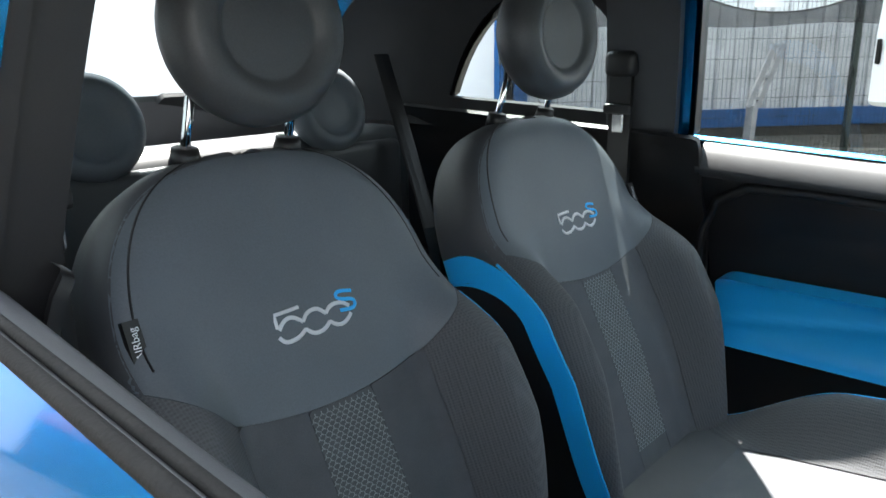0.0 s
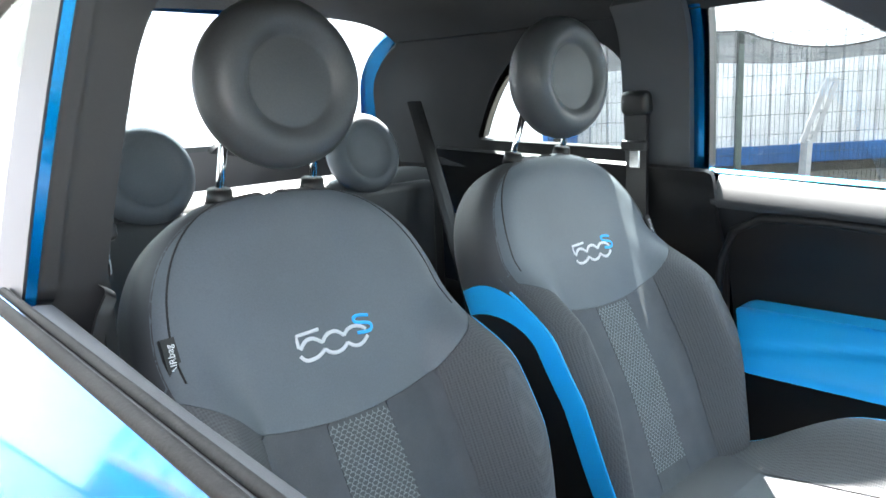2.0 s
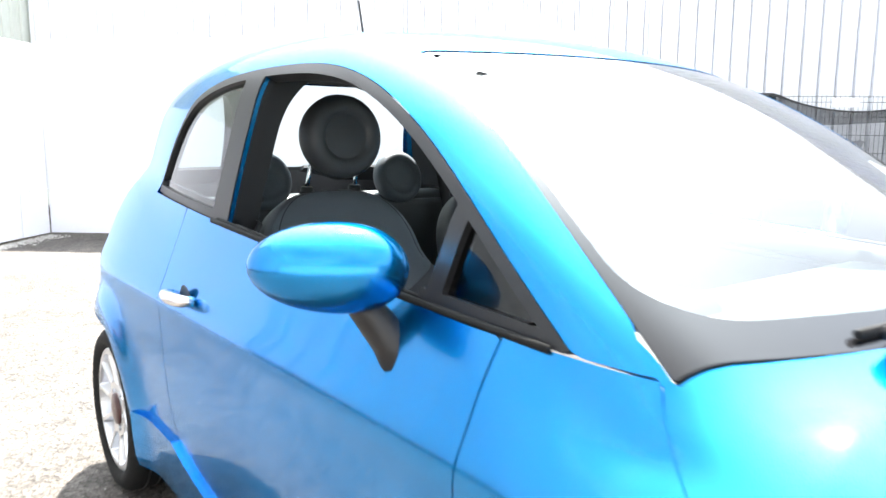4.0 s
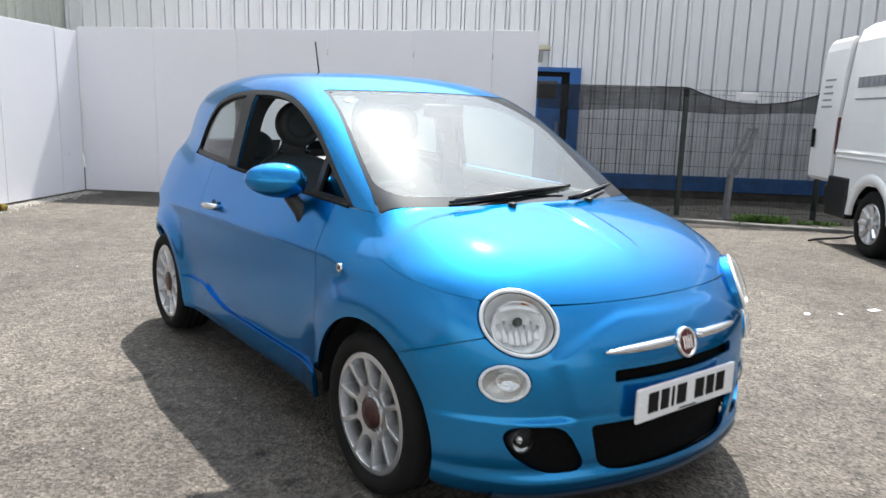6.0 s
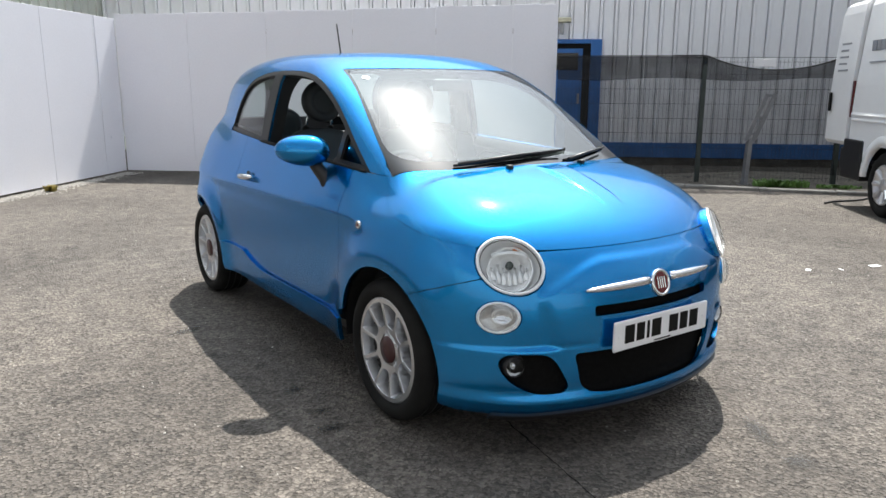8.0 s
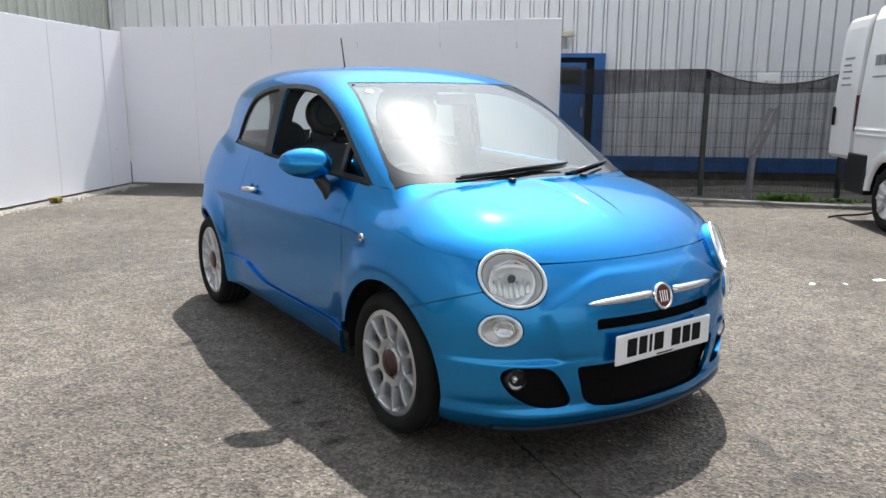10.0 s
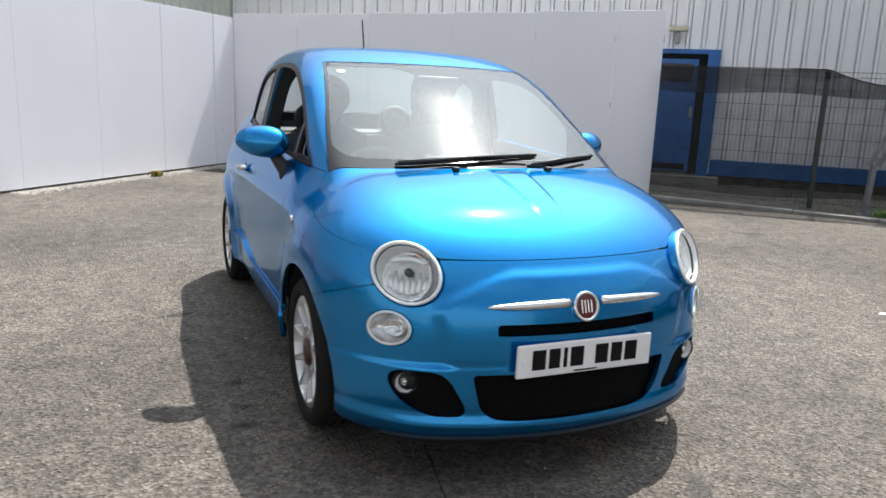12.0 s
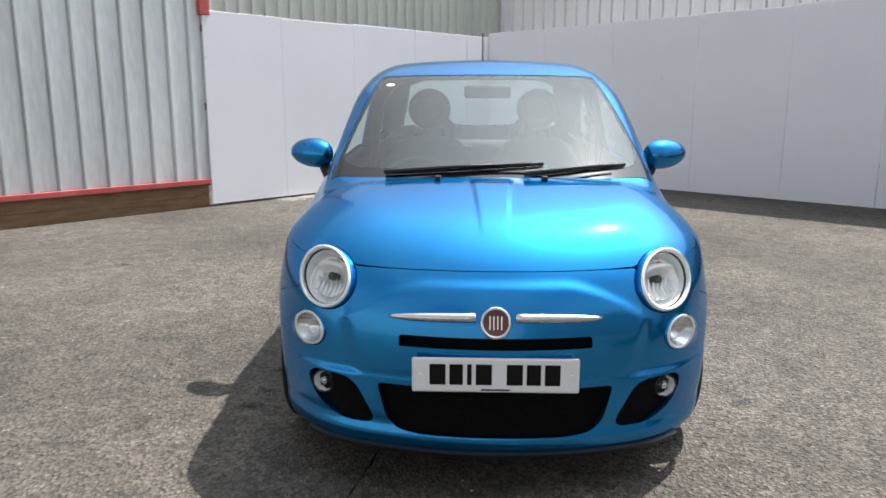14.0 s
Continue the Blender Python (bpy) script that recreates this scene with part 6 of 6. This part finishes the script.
def weed(name, m, n, size, label, material=None):
    vs, fs = [], []
    for k in range(n):
        a, r = random.uniform(0, 6.28), random.uniform(0, 1) ** 0.7
        base = Vector((r * math.cos(a) * size[0], r * math.sin(a) * size[1], 0))
        h, w = size[2] * random.uniform(0.4, 1.0), random.uniform(0.008, 0.02)
        lean_v = Vector((random.uniform(-1, 1), random.uniform(-1, 1), 0)) * h * 0.6
        s = Vector((math.cos(a), math.sin(a), 0)) * w
        i = len(vs)
        vs += [base - s * 0.4, base + s * 0.4, base + lean_v * 0.4 + Vector((0, 0, h * 0.6)) + s, base + lean_v * 0.4 + Vector((0, 0, h * 0.6)) - s, base + lean_v + Vector((0, 0, h * 0.8))]
        fs += [(i, i + 1, i + 2, i + 3), (i + 3, i + 2, i + 4)]
    return stuff(name, vs, fs, material or LEAF, label, m, "weeds")


weed("weed_clump", YARD @ Matrix.Translation((4.05, 6.15, 0.03)), 420, (0.36, 0.16, 0.13), "low green weeds growing by the fence foot")
weed("weed_clump", YARD @ Matrix.Translation((4.75, 6.05, 0.03)), 160, (0.30, 0.10, 0.07), "low green weeds growing by the fence foot")
weed("weed_clump", YARD @ Matrix.Translation((-5.34, 4.55, 0.0)), 150, (0.05, 0.09, 0.11), "small yellowish weed at the foot of the hoarding", DRYLEAF)


def scatter(name, n, place, size, material, label, m, category):
    """Loose angular stones."""
    vs, fs = [], []
    for _ in range(n):
        c = Vector(place())
        r = size * random.uniform(0.4, 1.3)
        i = len(vs)
        for dx, dy, dz in ((1, 0, 0), (0, 1, 0), (-1, 0, 0), (0, -1, 0), (0, 0, 0.9)):
            vs.append(c + Vector((dx, dy, dz)) * r * random.uniform(0.6, 1.2))
        fs += [(i, i + 1, i + 4), (i + 1, i + 2, i + 4), (i + 2, i + 3, i + 4), (i + 3, i, i + 4)]
    return stuff(name, vs, fs, material, label, m, category)


RUBBLE = vary(mat("dull_rubble", (0.1, 0.095, 0.085), 0.95), (0.05, 0.047, 0.042), (0.20, 0.19, 0.17), 20, 0.5)
scatter("gravel", 2600, lambda: (LEFT_U + 0.02 + abs(random.gauss(0, 0.11)), random.uniform(2.4, 6.7), 0.0), 0.016, STONE, "pale gravel spilled along the foot of the hoarding", YARD, "gravel")
scatter("grit", 1500, lambda: (random.uniform(-4.5, 4.5), random.uniform(-5, 7), 0.0), 0.005, STONE, "fine loose grit on the asphalt", None, "grit")
scatter("rubble", 700, lambda: (random.uniform(0.2, 8.8), random.uniform(0.3, 3.2), 0.03), 0.03, RUBBLE, "loose stones in the soil strip", M_KERB, "gravel")

def scrap(x, y, size, turn):
    """A trodden paper scrap lying on the asphalt."""
    b = bmesh.new()
    bmesh.ops.create_grid(b, x_segments=5, y_segments=4, size=0.5, matrix=Matrix.Diagonal((size, size * 0.6, 1, 1)))
    for v in b.verts:
        v.co.z = 0.006 + 0.004 * noise.noise(v.co * 40 + Vector((x, y, 0)))
        v.co.x += 0.012 * noise.noise(v.co * 25 + Vector((0, x, y)))
    ob = part("paper_scrap", b, WHITE, m=pose(x, y, 0, 0, 0, turn))
    tagged(ob, "small crumpled white paper scrap on the asphalt", "litter", "litter on the asphalt")
for x, y, size, turn in ((3.044, -0.742, 0.06, 20), (3.589, -0.953, 0.09, -15), (3.249, -0.877, 0.04, 60)):
    scrap(x, y, size, turn)

def oil_film():
    """Dark film that thins out unevenly towards its rim."""
    m = bpy.data.materials.new("dried_oil_film")
    m.use_nodes = True
    n, l = m.node_tree.nodes, m.node_tree.links
    pb, tr, mx = n["Principled BSDF"], n.new("ShaderNodeBsdfTransparent"), n.new("ShaderNodeMixShader")
    pb.inputs["Base Color"].default_value, pb.inputs["Roughness"].default_value = (0.022, 0.021, 0.020, 1), 0.7
    tc, nz, far, mr, mul = n.new("ShaderNodeTexCoord"), n.new("ShaderNodeTexNoise"), n.new("ShaderNodeVectorMath"), n.new("ShaderNodeMapRange"), n.new("ShaderNodeMath")
    nz.inputs["Scale"].default_value, nz.inputs["Detail"].default_value = 5.0, 5.0
    far.operation, mul.operation, mul.use_clamp = "LENGTH", "MULTIPLY", True
    mr.inputs["From Min"].default_value, mr.inputs["From Max"].default_value, mr.inputs["To Min"].default_value, mr.inputs["To Max"].default_value = 0.15, 0.95, 1.3, 0.0
    l.new(tc.outputs["Object"], nz.inputs["Vector"])
    l.new(tc.outputs["Object"], far.inputs[0])
    l.new(far.outputs["Value"], mr.inputs["Value"])
    l.new(mr.outputs["Result"], mul.inputs[0])
    l.new(nz.outputs["Fac"], mul.inputs[1])
    l.new(mul.outputs[0], mx.inputs[0])
    l.new(tr.outputs[0], mx.inputs[1])
    l.new(pb.outputs[0], mx.inputs[2])
    l.new(mx.outputs[0], n["Material Output"].inputs["Surface"])
    return m


OIL = oil_film()
for k, (x, y, across, deep, turn) in enumerate(((-1.014, -1.126, 0.075, 0.05, 10), (-0.978, -0.693, 0.07, 0.05, 40), (-0.983, -0.955, 0.06, 0.04, 0), (-1.155, 0.388, 0.12, 0.06, 20), (0.36, -2.07, 0.16, 0.05, 55), (0.258, -2.297, 0.09, 0.06, 0), (1.10, -1.00, 0.08, 0.05, 30), (-2.79, 1.54, 0.10, 0.06, 0))):
    rim = [(math.cos(w) * (1 + 0.22 * noise.noise(Vector((math.cos(w) * 1.7, math.sin(w) * 1.7, k * 3.1)))), math.sin(w) * (1 + 0.22 * noise.noise(Vector((math.cos(w) * 1.7, math.sin(w) * 1.7, k * 3.1 + 9)))), 0.0) for w in np.linspace(0, 2 * math.pi, 28, endpoint=False)]
    spot = part("oil_stain", (rim, [tuple(range(28))]), OIL, m=pose(x, y, 0.004 + 0.0002 * k, 0, 0, turn) @ Matrix.Diagonal((across, deep, 1, 1)))
    tagged(spot, "dark dried oil stain soaked into the asphalt", "stain", "oil stains on the asphalt", "structure")
# crack running out from under the car
vs, fs = [], []
for k in range(26):
    f = k / 25
    c = Vector((-0.40 - 0.13 * f + 0.010 * noise.noise(Vector((k * 0.6, 0, 0))), -1.45 - 0.66 * f, 0.0035))
    w = 0.0016 + 0.006 * abs(noise.noise(Vector((k * 0.9, 4, 0))))
    vs += [c + Vector((-w, 0, 0)), c + Vector((w, 0, 0))]
fs = [(2 * k, 2 * k + 1, 2 * k + 3, 2 * k + 2) for k in range(25)]
tagged(part("ground_crack", (vs, fs), VOID), "dark narrow crack across the asphalt", "crack", kind="structure")
hose = part("hose", tube([(6.30 + 0.085 * k, 0.92 - 0.010 * k + 0.03 * math.sin(k * 0.7), 0.012) for k in range(14)], 0.011, 8), BLACK, smooth=True)
tagged(hose, "thin black rubber hose lying beside the van", "hose")

# ---- van with an open rear door ----
VANWHITE = vary(mat("white_van_paint", (0.8, 0.81, 0.82), 0.3, 0, 0.6), (0.76, 0.77, 0.78), (0.82, 0.83, 0.84), 2, 0.03, 60)
GREYBAR = mat("grey_lettering", (0.25, 0.26, 0.28), 0.5)
VAN = YARD @ Matrix.Translation((4.3, 4.86, 0)) @ pose(0, 0, 0, 0, 0, -90)
# own axes: x runs forward along the flank, y across to the far side, z up
van = thing("panel_van", "white panel van with black lower trim and open rear door", "van", m=VAN)
def van_section(z):
    return np.interp(z, [0.35, 0.5, 1.0, 1.35, 1.9, 2.2, 2.33, 2.40, 2.43], [0.03, 0.0, 0.0, 0.012, 0.055, 0.085, 0.13, 0.24, 0.55])
zs = [0.40, 0.46, 0.60, 0.72, 0.85, 0.95, 1.0, 1.03, 1.06, 1.2, 1.35, 1.5, 1.7, 1.9, 2.05, 2.2, 2.27, 2.33, 2.37, 2.40, 2.42, 2.43]
xs = [0.0, 0.02, 0.06] + [0.06 + 0.056 * k for k in range(1, 96)]
vs, fs = [], []
for x in xs:
    for side_sign in (0, 1):
        for z in (zs if side_sign == 0 else zs[::-1]):
            inn = float(van_section(z)) + 0.03 * max(0.06 - x, 0) / 0.06 - (0.012 if z in (1.03,) else 0)
            nose_drop = 1.0 - 0.35 * np.clip((x - 4.2) / 1.2, 0, 1) ** 1.5
            vs.append((x, inn if side_sign == 0 else 2.02 - inn, 0.4 + (z - 0.4) * nose_drop))
n = 2 * len(zs)
def van_hole(x, z):
    return any(math.hypot(x - xc, z - 0.34) < 0.43 for xc in (0.93, 4.35))
for i in range(len(xs) - 1):
    for k in range(n - 1):
        xm, zm = (xs[i] + xs[i + 1]) / 2, (vs[k][2] + vs[k + 1][2]) / 2
        if not (van_hole(xm, zm) and k != len(zs) - 1):
            fs.append((i * n + k, i * n + k + 1, (i + 1) * n + k + 1, (i + 1) * n + k))
fs.append(tuple(range(len(vs) - n, len(vs))))
part("body", (vs, fs), VANWHITE, van, smooth=False)
part("load_bay_floor", box(0.0, 3.0, 0.05, 1.97, 0.50, 0.56), BLACK, van)
part("bulkhead", box(2.9, 2.95, 0.05, 1.97, 0.5, 2.3), BLACK, van)
for x0, x1, z0, z1 in ((-0.03, 0.46, 0.32, 0.76), (1.38, 3.9, 0.36, 0.66)):
    part("lower_trim", box(x0, x1, -0.02, 0.10, z0, z1, 0.02, 2), BLACK, van, "black plastic lower trim")
part("rear_bumper", box(-0.12, 0.06, -0.012, 2.03, 0.40, 0.66, 0.03, 3), BLACK, van)
for xc in (0.93, 4.35):
    for yc, tn in ((0.04, 0), (1.98, 180)):
        prof = [(0.20, 0.01), (0.235, -0.02), (0.30, -0.02), (0.335, 0.01), (0.338, 0.10), (0.335, 0.2), (0.2, 0.22)]
        wv, wf = lathe(prof, 40)
        tyre = part("wheel", (wv, wf), RUBBER, van, "steel wheel with silver cover", True, Matrix.Translation((xc, yc, 0.338)) @ pose(0, 0, 0, 0, 0, 90 + tn))
        part("rim", lathe([(0.21, 0.0), (0.205, -0.014), (0.19, -0.008), (0.16, 0.02), (0.08, 0.02), (0.07, 0.0), (0.001, -0.004)], 40), ALLOY, tyre, smooth=True)
        for k in range(8):
            a = 2 * math.pi * k / 8
            bb = bmesh.new()
            tube([(0.008, 0.07 * math.cos(a), 0.07 * math.sin(a)), (-0.004, 0.19 * math.cos(a), 0.19 * math.sin(a))], [0.018, 0.03], 8, bb, 1.0)
            part("spoke", bb, ALLOY, tyre)
        if tn == 0:
            # pressed lip round the opening
            lip = []
            for k in range(29):
                a = math.radians(-8 + 196 * k / 28)
                lip += [(xc + r * math.cos(a), yl, max(0.34 + r * math.sin(a), 0.38)) for r, yl in ((0.395, 0.03), (0.398, -0.010), (0.44, -0.016), (0.50, -0.004), (0.505, 0.02))]
            part("arch_lip", (lip, [(5 * i + m_, 5 * i + m_ + 1, 5 * i + m_ + 6, 5 * i + m_ + 5) for i in range(28) for m_ in range(4)]), VANWHITE, van, smooth=True)
        av, af = [], []
        for k in range(21):
            a = math.pi * k / 20
            for yy in (0.01, 0.5):
                av.append((xc + 0.44 * math.cos(a), yy if tn == 0 else 2.02 - yy, 0.34 + 0.44 * math.sin(a)))
        part("arch_liner", (av, [(2 * i, 2 * i + 1, 2 * i + 3, 2 * i + 2) for i in range(20)]), BLACK, van, smooth=True)
# rear door swung out in line with the flank
b = bmesh.new()
ring = []
for z in [0.68, 0.72, 1.0, 1.3, 1.6, 1.9, 2.15, 2.24, 2.28]:
    t = float(van_section(z)) - 0.0
    pinch = 0.03 if z in (0.68, 2.28) else 0.0
    ring.append([b.verts.new((x, t * 0.8 + dy, z)) for x, dy in ((-0.03, -0.005 + pinch), (-0.62 + pinch + 0.05 * (z > 2.2), -0.005 + pinch), (-0.645 + pinch * 2 + 0.07 * (z > 2.2), 0.02), (-0.62 + pinch + 0.05 * (z > 2.2), 0.05), (-0.03, 0.05))])
for p, q in zip(ring, ring[1:]):
    for k in range(5):
        b.faces.new((p[k], p[(k + 1) % 5], q[(k + 1) % 5], q[k]))
b.faces.new(ring[0][::-1])
b.faces.new(ring[-1])
vd = part("rear_door", b, VANWHITE, van, "white rear door standing open")
part("handle", box(-0.575, -0.515, -0.03, -0.008, 1.05, 1.27, 0.012, 3), INK, vd, "black door handle")
for k in range(5):
    z = 1.82 - 0.075 * k
    part("lettering_bar", box(-0.50, -0.50 + (0.26, 0.20, 0.24, 0.22, 0.27)[k], 0.8 * float(van_section(z)) - 0.009, 0.8 * float(van_section(z)) + 0.004, z - 0.011, z + 0.011), GREYBAR, vd)
part("tail_lamp", box(-0.012, -0.002, 0.004, 0.05, 1.00, 1.40, 0.003, 1), RED, van, "narrow red tail lamp")
for x0, w, z0, h in ((0.30, 0.10, 1.70, 0.13), (0.42, 0.10, 1.70, 0.13), (0.54, 0.09, 1.70, 0.13), (0.65, 0.08, 1.70, 0.13), (0.75, 0.10, 1.70, 0.13), (0.87, 0.10, 1.70, 0.13), (0.30, 0.67, 1.575, 0.035)):
    t = float(van_section(z0))
    part("lettering_bar", box(x0, x0 + w, t - 0.008 , t + 0.02, z0 + 0.01, z0 + h - 0.01), GREYBAR, van)
part("side_moulding", box(0.10, 4.0, -0.014, 0.02, 0.96, 0.985, 0.006, 2), VANWHITE, van)

# panes let the daylight through
for ob in scene.objects:
    if ob.type == "MESH" and ob.data.materials and ob.data.materials[0] in (GLASS, SCREEN, LENS):
        ob.visible_shadow = False
